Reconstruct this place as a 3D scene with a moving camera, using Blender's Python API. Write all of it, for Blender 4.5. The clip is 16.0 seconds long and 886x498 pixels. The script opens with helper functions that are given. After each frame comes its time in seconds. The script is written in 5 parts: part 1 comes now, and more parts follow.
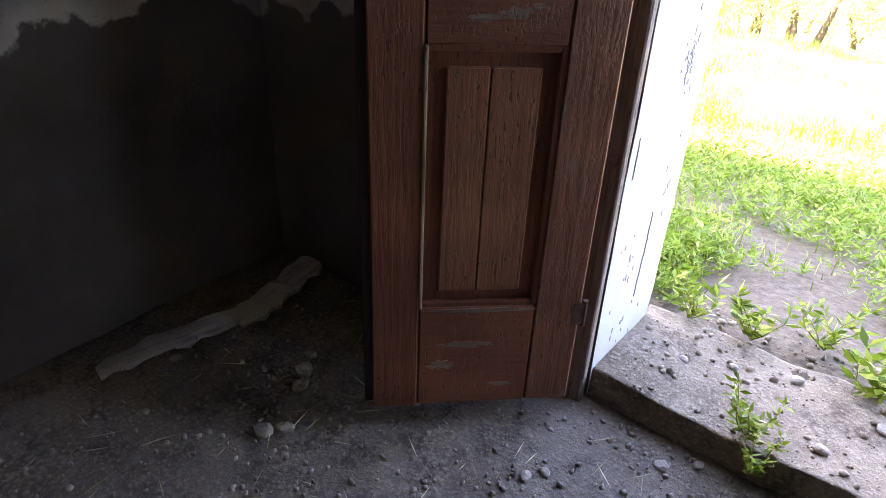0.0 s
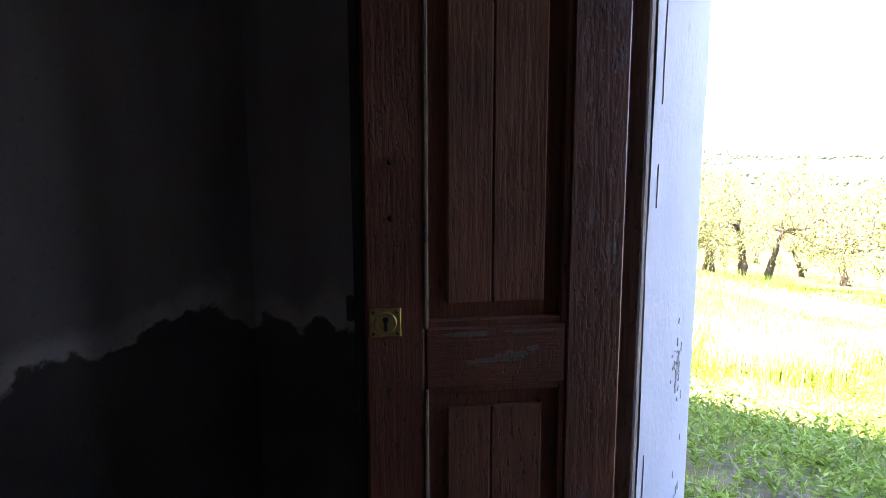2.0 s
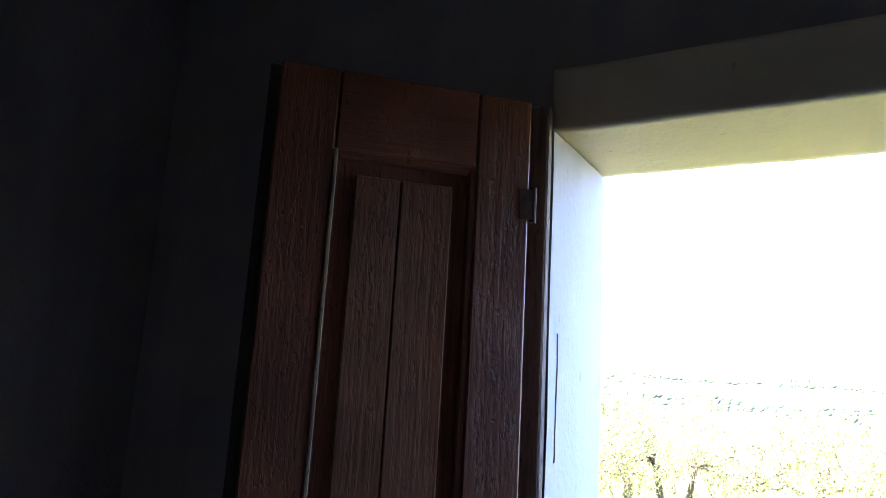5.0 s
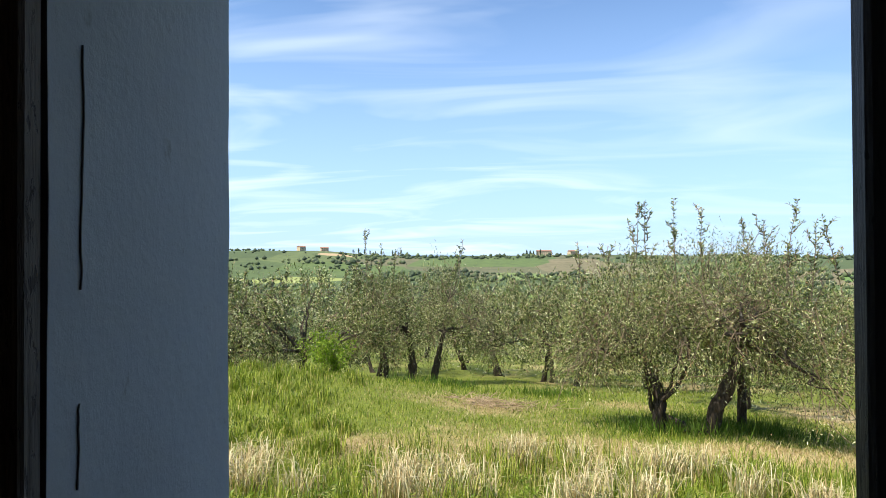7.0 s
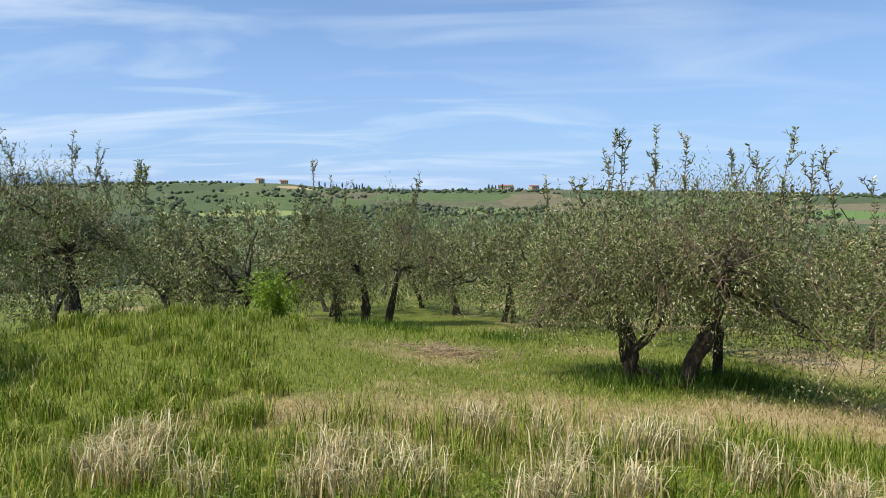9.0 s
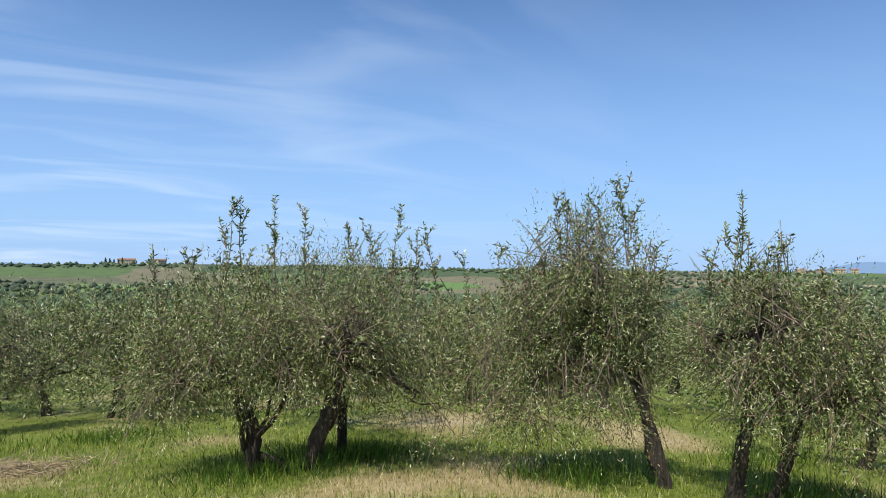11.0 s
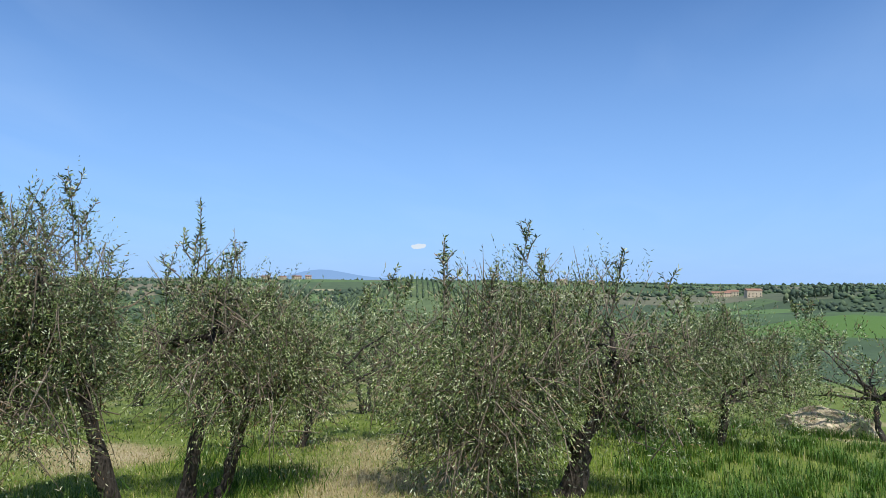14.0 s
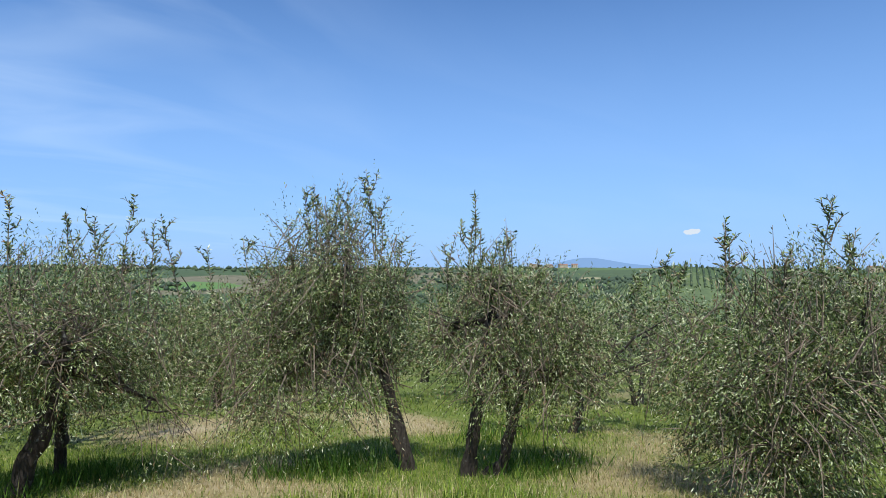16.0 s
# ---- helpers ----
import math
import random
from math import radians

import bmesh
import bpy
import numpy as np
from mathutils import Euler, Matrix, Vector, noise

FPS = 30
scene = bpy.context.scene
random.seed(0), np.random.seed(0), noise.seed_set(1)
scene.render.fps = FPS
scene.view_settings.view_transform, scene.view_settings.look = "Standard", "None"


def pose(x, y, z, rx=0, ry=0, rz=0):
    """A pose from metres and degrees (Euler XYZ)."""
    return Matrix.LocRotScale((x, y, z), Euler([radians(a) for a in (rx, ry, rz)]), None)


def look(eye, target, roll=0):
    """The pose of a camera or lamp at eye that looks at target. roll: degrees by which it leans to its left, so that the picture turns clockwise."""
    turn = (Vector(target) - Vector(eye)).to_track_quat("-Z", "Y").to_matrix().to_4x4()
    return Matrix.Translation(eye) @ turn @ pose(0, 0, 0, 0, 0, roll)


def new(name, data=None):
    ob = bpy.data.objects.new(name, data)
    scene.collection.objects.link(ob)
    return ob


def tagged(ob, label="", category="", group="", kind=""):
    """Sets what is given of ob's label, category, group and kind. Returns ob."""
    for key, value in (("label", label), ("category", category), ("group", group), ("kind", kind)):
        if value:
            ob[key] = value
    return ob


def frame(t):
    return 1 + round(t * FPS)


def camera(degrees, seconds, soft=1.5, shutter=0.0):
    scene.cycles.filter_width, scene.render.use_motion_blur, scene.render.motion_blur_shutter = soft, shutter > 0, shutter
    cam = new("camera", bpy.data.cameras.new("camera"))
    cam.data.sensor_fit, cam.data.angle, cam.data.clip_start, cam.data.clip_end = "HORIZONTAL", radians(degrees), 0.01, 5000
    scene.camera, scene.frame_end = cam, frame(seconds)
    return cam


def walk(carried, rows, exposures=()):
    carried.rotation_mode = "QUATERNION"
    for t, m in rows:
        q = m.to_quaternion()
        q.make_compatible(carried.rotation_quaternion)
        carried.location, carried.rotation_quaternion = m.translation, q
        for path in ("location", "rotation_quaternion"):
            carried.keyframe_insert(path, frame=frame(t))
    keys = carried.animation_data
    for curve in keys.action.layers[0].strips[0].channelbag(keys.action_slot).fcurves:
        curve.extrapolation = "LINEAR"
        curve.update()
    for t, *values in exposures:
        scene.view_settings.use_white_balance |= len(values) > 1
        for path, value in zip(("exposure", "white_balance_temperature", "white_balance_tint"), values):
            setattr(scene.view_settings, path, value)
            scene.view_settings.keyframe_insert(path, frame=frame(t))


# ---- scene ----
cam = camera(69.5, 16.0, 0.5)
PATH = [
    (0, (0.476, -1.318, 1.141), (-0.564, 0.082, 0.163), 2.5),
    (0.5, (0.388, -1.235, 1.192), (-0.649, 0.230, 0.311), 3.0),
    (0.8, (0.424, -1.265, 1.191), (-0.709, 0.214, 0.465), 0.9),
    (1, (0.311, -1.306, 1.189), (-0.713, 0.299, 0.577), 1.4),
    (1.5, (0.422, -1.286, 1.269), (-0.754, 0.270, 0.824), 1.1),
    (2, (0.403, -1.298, 1.327), (-0.733, 0.322, 1.039), -0.1),
    (2.5, (0.452, -1.333, 1.402), (-0.725, 0.280, 1.276), 0.3),
    (3, (0.489, -1.375, 1.427), (-0.683, 0.243, 1.529), 0.8),
    (3.2, (0.508, -1.404, 1.428), (-0.681, 0.196, 1.592), 1.8),
    (5.3, (0.415, -1.241, 1.625), (-0.398, 0.550, 1.986), 3.3),
    (5.5, (0.395, -1.220, 1.558), (-0.243, 0.651, 1.864), 3.1),
    (5.7, (0.371, -1.158, 1.518), (-0.130, 0.761, 1.784), 2.8),
    (5.9, (0.402, -1.138, 1.495), (-0.025, 0.806, 1.694), 0.6),
    (6, (0.405, -1.085, 1.494), (0.006, 0.87, 1.64), 1.0),
    (6.5, (0.427, -0.815, 1.460), (0.150, 1.165, 1.529), 0.0),
    (7, (0.476, -0.581, 1.464), (0.215, 1.402, 1.485), -0.3),
    (7.5, (0.454, -0.277, 1.448), (0.209, 1.706, 1.363), 0.7),
    (8, (0.402, -0.004, 1.458), (0.182, 1.972, 1.241), -0.5),
    (8.2, (0.404, 0.098, 1.478), (0.141, 2.068, 1.247), -0.4),
    (10.3, (0.654, 1.013, 1.410), (1.112, 2.959, 1.423), 0.4),
    (10.5, (0.669, 0.994, 1.426), (1.251, 2.907, 1.468), 0.1),
    (11, (0.743, 1.008, 1.427), (1.676, 2.777, 1.479), 0.3),
    (11.5, (0.780, 0.974, 1.425), (2.011, 2.548, 1.508), 1.3),
    (12, (0.807, 0.962, 1.419), (2.242, 2.352, 1.504), 1.3),
    (12.5, (0.825, 0.949, 1.415), (2.433, 2.134, 1.504), 1.4),
    (13, (0.836, 0.931, 1.418), (2.593, 1.883, 1.508), 1.1),
    (13.5, (0.850, 0.899, 1.406), (2.712, 1.623, 1.504), 0.6),
    (14, (0.847, 0.889, 1.412), (2.753, 1.490, 1.494), 0.3),
    (14.5, (0.849, 0.901, 1.409), (2.707, 1.638, 1.475), -0.0),
    (15, (0.857, 0.913, 1.408), (2.655, 1.787, 1.454), 0.1),
    (15.5, (0.845, 0.920, 1.405), (2.517, 2.015, 1.452), -0.4),
    (16, (0.833, 0.915, 1.397), (2.342, 2.227, 1.442), -0.2),
]
EXPOSURE = [(0, 5.4, 9700, 31), (1.0, 5.3, 9100, 30), (1.5, 4.9, 8300, 30), (2.0, 4.2, 7300, 31), (2.5, 3.85, 6900, 29), (3.2, 3.5, 6500, 27), (5.3, 4.6, 6300, 27),
            (5.5, 4.1, 6300, 26), (5.7, 2.95, 6300, 19), (6.0, 1.8, 6800, 17), (6.4, 1.0, 6900, 10), (7.0, 0.68, 7100, 8), (7.6, 0.38, 7200, 7), (8.2, 0.1, 7000, 9),
            (10.3, 0.1, 6550, 7), (12.0, 0.05, 6150, 7), (16.0, 0.02, 5850, 7)]
walk(cam, [(t, look(eye, target, roll)) for t, eye, target, roll in PATH], EXPOSURE)

# ---- light: high spring sun over the back corner of the house, thin cirrus in the sky ----
SUN_AZ, SUN_EL = -128.0, 57.0          # azimuth from +y towards +x, elevation
world = bpy.data.worlds.new("sky")
scene.world = world
world.use_nodes = True
wt = world.node_tree
wt.nodes.clear()


def wn(kind, **values):
    n = wt.nodes.new(kind)
    for k, v in values.items():
        n.inputs[k].default_value = v
    return n


sky = wt.nodes.new("ShaderNodeTexSky")
sky.sky_type, sky.sun_disc = "NISHITA", False
sky.sun_elevation, sky.sun_rotation = radians(SUN_EL), radians(SUN_AZ)
sky.altitude, sky.air_density, sky.dust_density, sky.ozone_density = 250, 1.0, 0.1, 3.0
co = wt.nodes.new("ShaderNodeTexCoord")
# clouds lie on a flat high layer: the direction divided by its height
sep = wt.nodes.new("ShaderNodeSeparateXYZ")
wt.links.new(co.outputs["Generated"], sep.inputs[0])
lift = wt.nodes.new("ShaderNodeMath")
lift.operation = "ADD"
wt.links.new(sep.outputs["Z"], lift.inputs[0])
lift.inputs[1].default_value = 0.12
low = wt.nodes.new("ShaderNodeMath")
low.operation = "MAXIMUM"
wt.links.new(lift.outputs[0], low.inputs[0])
low.inputs[1].default_value = 0.05
div = wt.nodes.new("ShaderNodeVectorMath")
div.operation = "DIVIDE"
wt.links.new(co.outputs["Generated"], div.inputs[0])
wt.links.new(low.outputs[0], div.inputs[1])
mapn = wt.nodes.new("ShaderNodeMapping")
mapn.inputs["Rotation"].default_value = (0, 0, radians(35))
mapn.inputs["Scale"].default_value = (0.5, 1.05, 0.0)
wt.links.new(div.outputs[0], mapn.inputs[0])
wisps = wn("ShaderNodeTexNoise", Scale=1.25, Detail=4.5, Roughness=0.48, Distortion=1.0)
wt.links.new(mapn.outputs[0], wisps.inputs["Vector"])
ramp = wt.nodes.new("ShaderNodeValToRGB")
ramp.color_ramp.elements[0].position, ramp.color_ramp.elements[1].position = 0.46, 0.82
ramp.color_ramp.elements[0].color, ramp.color_ramp.elements[1].color = (0, 0, 0, 1), (0.36, 0.36, 0.36, 1)
wt.links.new(wisps.outputs["Fac"], ramp.inputs[0])
cloud = wt.nodes.new("ShaderNodeMix")
cloud.data_type = "RGBA"
cloud.inputs["B"].default_value = (7.2, 8.2, 9.6, 1)
west = wt.nodes.new("ShaderNodeMapRange")
west.inputs["From Min"].default_value, west.inputs["From Max"].default_value = 0.65, -0.25
west.inputs["To Min"].default_value, west.inputs["To Max"].default_value = 0.15, 2.2
wt.links.new(sep.outputs["X"], west.inputs["Value"])
much = wt.nodes.new("ShaderNodeMath")
much.operation, much.use_clamp = "MULTIPLY", True
wt.links.new(ramp.outputs[0], much.inputs[0])
wt.links.new(west.outputs[0], much.inputs[1])
wt.links.new(much.outputs[0], cloud.inputs["Factor"])
# bluish air near the horizon
blue = wt.nodes.new("ShaderNodeMix")
blue.data_type, blue.blend_type = "RGBA", "MULTIPLY"
blue.inputs["Factor"].default_value = 1.0
blue.inputs["B"].default_value = (0.82, 0.99, 1.2, 1)
wt.links.new(sky.outputs[0], blue.inputs["A"])
veil = wt.nodes.new("ShaderNodeMapRange")
veil.inputs["From Min"].default_value, veil.inputs["From Max"].default_value = 0.0, 0.42
veil.inputs["To Min"].default_value, veil.inputs["To Max"].default_value = 0.85, 0.0
wt.links.new(sep.outputs["Z"], veil.inputs["Value"])
air = wt.nodes.new("ShaderNodeMix")
air.data_type = "RGBA"
air.inputs["B"].default_value = (3.1, 4.9, 8.4, 1)
wt.links.new(veil.outputs[0], air.inputs["Factor"])
wt.links.new(blue.outputs["Result"], air.inputs["A"])
wt.links.new(air.outputs["Result"], cloud.inputs["A"])
back = wn("ShaderNodeBackground", Strength=0.11)
wt.links.new(cloud.outputs["Result"], back.inputs["Color"])
wout = wt.nodes.new("ShaderNodeOutputWorld")
wt.links.new(back.outputs[0], wout.inputs[0])

sun_data = bpy.data.lights.new("sun", "SUN")
sun_data.energy, sun_data.angle, sun_data.color = 4.6, radians(0.5), (1.0, 0.94, 0.85)
sun = new("sun", sun_data)
az, el = radians(SUN_AZ), radians(SUN_EL)
sun.matrix_world = look((20 * math.sin(az) * math.cos(el), 20 * math.cos(az) * math.cos(el), 20 * math.sin(el)), (0, 0, 0))


# ---- materials ----
def material(name, rough=0.8, metal=0.0):
    m = bpy.data.materials.new(name)
    m.use_nodes = True
    b = m.node_tree.nodes["Principled BSDF"]
    b.inputs["Roughness"].default_value, b.inputs["Metallic"].default_value = rough, metal
    b.inputs["Specular IOR Level"].default_value = 0.3
    return m, m.node_tree, b


def node(t, kind, **values):
    n = t.nodes.new(kind)
    for k, v in values.items():
        n.inputs[k].default_value = v
    return n


def coords(t, scale=(1, 1, 1), where="Object", rot=(0, 0, 0)):
    c = t.nodes.new("ShaderNodeTexCoord")
    m = t.nodes.new("ShaderNodeMapping")
    m.inputs["Scale"].default_value = scale
    m.inputs["Rotation"].default_value = rot
    t.links.new(c.outputs[where], m.inputs[0])
    return m.outputs[0]


def position(t):
    return t.nodes.new("ShaderNodeNewGeometry").outputs["Position"]


def noise_of(t, vec, scale, detail=4.0, rough=0.55, warp=0.0):
    n = node(t, "ShaderNodeTexNoise", Scale=scale, Detail=detail, Roughness=rough, Distortion=warp)
    t.links.new(vec, n.inputs["Vector"])
    return n.outputs["Fac"]


def ramp_of(t, fac, stops):
    r = t.nodes.new("ShaderNodeValToRGB")
    e = r.color_ramp.elements
    while len(e) < len(stops):
        e.new(0.5)
    for k, (p, c) in enumerate(stops):
        e[k].position = p
        e[k].color = (*c, 1) if len(c) == 3 else c
    t.links.new(fac, r.inputs[0])
    return r.outputs[0]


def mix_of(t, fac, a, b, mode="MIX"):
    m = t.nodes.new("ShaderNodeMix")
    m.data_type, m.blend_type = "RGBA", mode
    for key, v in (("Factor", fac), ("A", a), ("B", b)):
        if isinstance(v, (int, float)):
            m.inputs[key].default_value = v
        elif isinstance(v, tuple):
            m.inputs[key].default_value = (*v, 1)
        else:
            t.links.new(v, m.inputs[key])
    return m.outputs["Result"]


def math_of(t, op, a, b=0.0):
    m = t.nodes.new("ShaderNodeMath")
    m.operation = op
    for k, v in enumerate((a, b)):
        if isinstance(v, (int, float)):
            m.inputs[k].default_value = v
        else:
            t.links.new(v, m.inputs[k])
    return m.outputs[0]


def bump_to(t, b, height, strength=0.3, distance=0.01):
    n = node(t, "ShaderNodeBump", Strength=strength, Distance=distance)
    t.links.new(height, n.inputs["Height"])
    t.links.new(n.outputs[0], b.inputs["Normal"])


def painted_wood(name, base, worn, grain_axis=2, wear=0.55, rough=0.55, streak=0.75):
    """Old oil paint on softwood: fine vertical cracks, chips and faded patches."""
    m, t, b = material(name, rough)
    s = [26, 26, 26]
    s[grain_axis] = 1.6
    grain = noise_of(t, coords(t, tuple(s)), 3.0, 8, 0.65, 0.3)
    v = coords(t)
    cloudy = noise_of(t, v, 5.0, 5)
    chips = noise_of(t, coords(t, (9, 9, 3.2)), 4.0, 9, 0.7)
    dark = tuple(c * 0.55 for c in base)
    c1 = ramp_of(t, cloudy, [(0.3, dark), (0.7, base)])
    c2 = mix_of(t, ramp_of(t, grain, [(0.36, (streak, streak, streak)), (0.5, (0, 0, 0))]), c1, tuple(c * 0.35 for c in base))
    flake = ramp_of(t, chips, [(wear + 0.08, (0, 0, 0)), (wear + 0.13, (1, 1, 1))])
    c3 = mix_of(t, flake, c2, worn)
    fleck = noise_of(t, coords(t, (46, 46, 11)), 3.2, 6, 0.6, 0.4)
    fading = noise_of(t, v, 3.1, 3)
    fleck_mask = mix_of(t, 1.0, ramp_of(t, fleck, [(0.36, (0.9, 0.9, 0.9)), (0.43, (0, 0, 0))]), ramp_of(t, fading, [(0.42, (0.15, 0.15, 0.15)), (0.58, (1, 1, 1))]), "MULTIPLY")
    c3 = mix_of(t, fleck_mask, c3, tuple(c * 0.22 for c in base))
    t.links.new(c3, b.inputs["Base Color"])
    hgt = mix_of(t, 0.5, ramp_of(t, grain, [(0.3, (0, 0, 0)), (0.6, (1, 1, 1))]), ramp_of(t, chips, [(wear, (1, 1, 1)), (wear + 0.1, (0, 0, 0))]))
    hgt = mix_of(t, fleck_mask, hgt, (0.0, 0.0, 0.0))
    bump_to(t, b, hgt, 0.55, 0.004)
    return m


DOOR_WOOD = painted_wood("brown_door_paint", (0.23, 0.070, 0.034), (0.11, 0.072, 0.052), wear=0.63, rough=0.6, streak=0.25)
DOOR_WORN = painted_wood("worn_brown_door_paint", (0.225, 0.075, 0.038), (0.15, 0.112, 0.09), wear=0.53, rough=0.6, streak=0.4)
DOOR_RAIL = painted_wood("rail_door_paint", (0.245, 0.078, 0.038), (0.175, 0.14, 0.115), grain_axis=0, wear=0.60, rough=0.55, streak=0.2)
DOOR_BOARD = painted_wood("panel_door_paint", (0.275, 0.102, 0.05), (0.14, 0.098, 0.07), wear=0.62, rough=0.6, streak=0.22)
BARE_WOOD = painted_wood("bare_grey_door_wood", (0.26, 0.185, 0.145), (0.15, 0.10, 0.075), grain_axis=0, wear=0.6, rough=0.85, streak=0.6)
PALE_WOOD = painted_wood("pale_edge_wood", (0.40, 0.28, 0.18), (0.22, 0.14, 0.09), wear=0.6)
DARK_POST = painted_wood("dark_post_wood", (0.055, 0.04, 0.035), (0.09, 0.07, 0.06), wear=0.6)
FRAME_PAINT = painted_wood("grey_brown_frame_paint", (0.27, 0.21, 0.17), (0.2, 0.155, 0.125), wear=0.7, rough=0.85)


def plaster_damp():
    """Limewashed plaster, dark with rising damp below a wavy line edged with white salts."""
    m, t, b = material("damp_plaster", 0.92)
    p = position(t)
    sp = t.nodes.new("ShaderNodeSeparateXYZ")
    t.links.new(p, sp.inputs[0])
    wave = noise_of(t, p, 2.3, 3, 0.5)
    rough = noise_of(t, p, 14.0, 6, 0.65)
    line = math_of(t, "ADD", math_of(t, "MULTIPLY", wave, 0.55), math_of(t, "MULTIPLY", rough, 0.10))
    h = math_of(t, "SUBTRACT", sp.outputs["Z"], line)        # damp line where this is about 0.53
    soot = noise_of(t, coords(t, (1.6, 1.6, 0.35)), 2.0, 5)
    fine = noise_of(t, p, 60.0, 5)
    upper = ramp_of(t, soot, [(0.3, (0.255, 0.222, 0.205)), (0.7, (0.39, 0.345, 0.325))])
    lower = ramp_of(t, noise_of(t, p, 3.0, 5), [(0.3, (0.088, 0.076, 0.066)), (0.7, (0.18, 0.155, 0.133))])
    mask = ramp_of(t, h, [(0.515, (0, 0, 0)), (0.53, (1, 1, 1))])
    base = mix_of(t, mask, lower, upper)
    salt = ramp_of(t, h, [(0.515, (0, 0, 0)), (0.53, (1, 1, 1)), (0.56, (0.8, 0.8, 0.8)), (0.62, (0, 0, 0))])
    patch = ramp_of(t, noise_of(t, p, 1.7, 2), [(0.35, (0.3, 0.3, 0.3)), (0.55, (1, 1, 1))])
    base = mix_of(t, mix_of(t, 1.0, salt, patch, "MULTIPLY"), base, (0.66, 0.61, 0.56))
    base = mix_of(t, ramp_of(t, fine, [(0.6, (0, 0, 0)), (0.75, (0.5, 0.5, 0.5))]), base, (0.12, 0.11, 0.1))
    t.links.new(base, b.inputs["Base Color"])
    bump_to(t, b, mix_of(t, 0.6, fine, rough), 0.4, 0.01)
    return m


def limewash(name, base, stain, scale=1.0, flake=0.57):
    m, t, b = material(name, 0.9)
    p = position(t)
    big = noise_of(t, p, 2.2 * scale, 5)
    fine = noise_of(t, p, 55 * scale, 6, 0.6)
    flakes = noise_of(t, coords(t, (7, 7, 3)), 3.0, 8, 0.7)
    c = ramp_of(t, big, [(0.3, tuple(v * 0.86 for v in base)), (0.7, base)])
    c = mix_of(t, ramp_of(t, flakes, [(flake, (0, 0, 0)), (flake + 0.05, (0.8, 0.8, 0.8))]), c, stain)
    c = mix_of(t, ramp_of(t, fine, [(0.62, (0, 0, 0)), (0.75, (0.35, 0.35, 0.35))]), c, stain)
    t.links.new(c, b.inputs["Base Color"])
    bump_to(t, b, mix_of(t, 0.5, fine, flakes), 0.5, 0.006)
    return m


DAMP = plaster_damp()
WHITEWASH = limewash("whitewashed_plaster", (0.53, 0.525, 0.52), (0.37, 0.345, 0.31), flake=0.64)
CREAM = limewash("cream_lintel_paint", (0.72, 0.62, 0.44), (0.42, 0.33, 0.21), flake=0.63)
CEILING = limewash("ceiling_plaster", (0.42, 0.40, 0.38), (0.2, 0.185, 0.17))
ROOF_TILE = limewash("roof_terracotta", (0.35, 0.17, 0.10), (0.2, 0.12, 0.08))


def soil(name, a, b_, pebble, relief=0.012, damp=0.55):
    m, t, b = material(name, 0.95)
    p = position(t)
    big = noise_of(t, p, 2.5, 5)
    grit = noise_of(t, p, 90, 6, 0.7)
    vor = node(t, "ShaderNodeTexVoronoi", Scale=70.0)
    t.links.new(p, vor.inputs["Vector"])
    c = ramp_of(t, big, [(0.3, a), (0.7, b_)])
    c = mix_of(t, ramp_of(t, noise_of(t, p, 11.0, 6, 0.65), [(0.48, (0, 0, 0)), (0.62, (0.75, 0.75, 0.75))]), c, tuple(v * damp for v in a))
    c = mix_of(t, ramp_of(t, grit, [(0.5, (0, 0, 0)), (0.7, (0.7, 0.7, 0.7))]), c, pebble)
    stones = ramp_of(t, vor.outputs["Distance"], [(0.15, (1, 1, 1)), (0.6, (0, 0, 0))])
    c = mix_of(t, mix_of(t, 1.0, stones, ramp_of(t, noise_of(t, p, 6.0, 3), [(0.45, (0, 0, 0)), (0.6, (0.55, 0.55, 0.55))]), "MULTIPLY"), c, pebble)
    t.links.new(c, b.inputs["Base Color"])
    lumps = mix_of(t, 0.4, grit, noise_of(t, p, 24.0, 7, 0.75))
    bump_to(t, b, mix_of(t, 0.08, lumps, stones), 1.0, relief)
    return m


FLOOR_DIRT = soil("dusty_dirt_floor", (0.13, 0.098, 0.076), (0.24, 0.195, 0.155), (0.38, 0.32, 0.26))
SOIL = soil("pale_earth", (0.15, 0.108, 0.075), (0.29, 0.225, 0.16), (0.42, 0.345, 0.26))
SANDY = soil("sandy_cut", (0.50, 0.38, 0.22), (0.72, 0.58, 0.38), (0.78, 0.66, 0.46), 0.02)


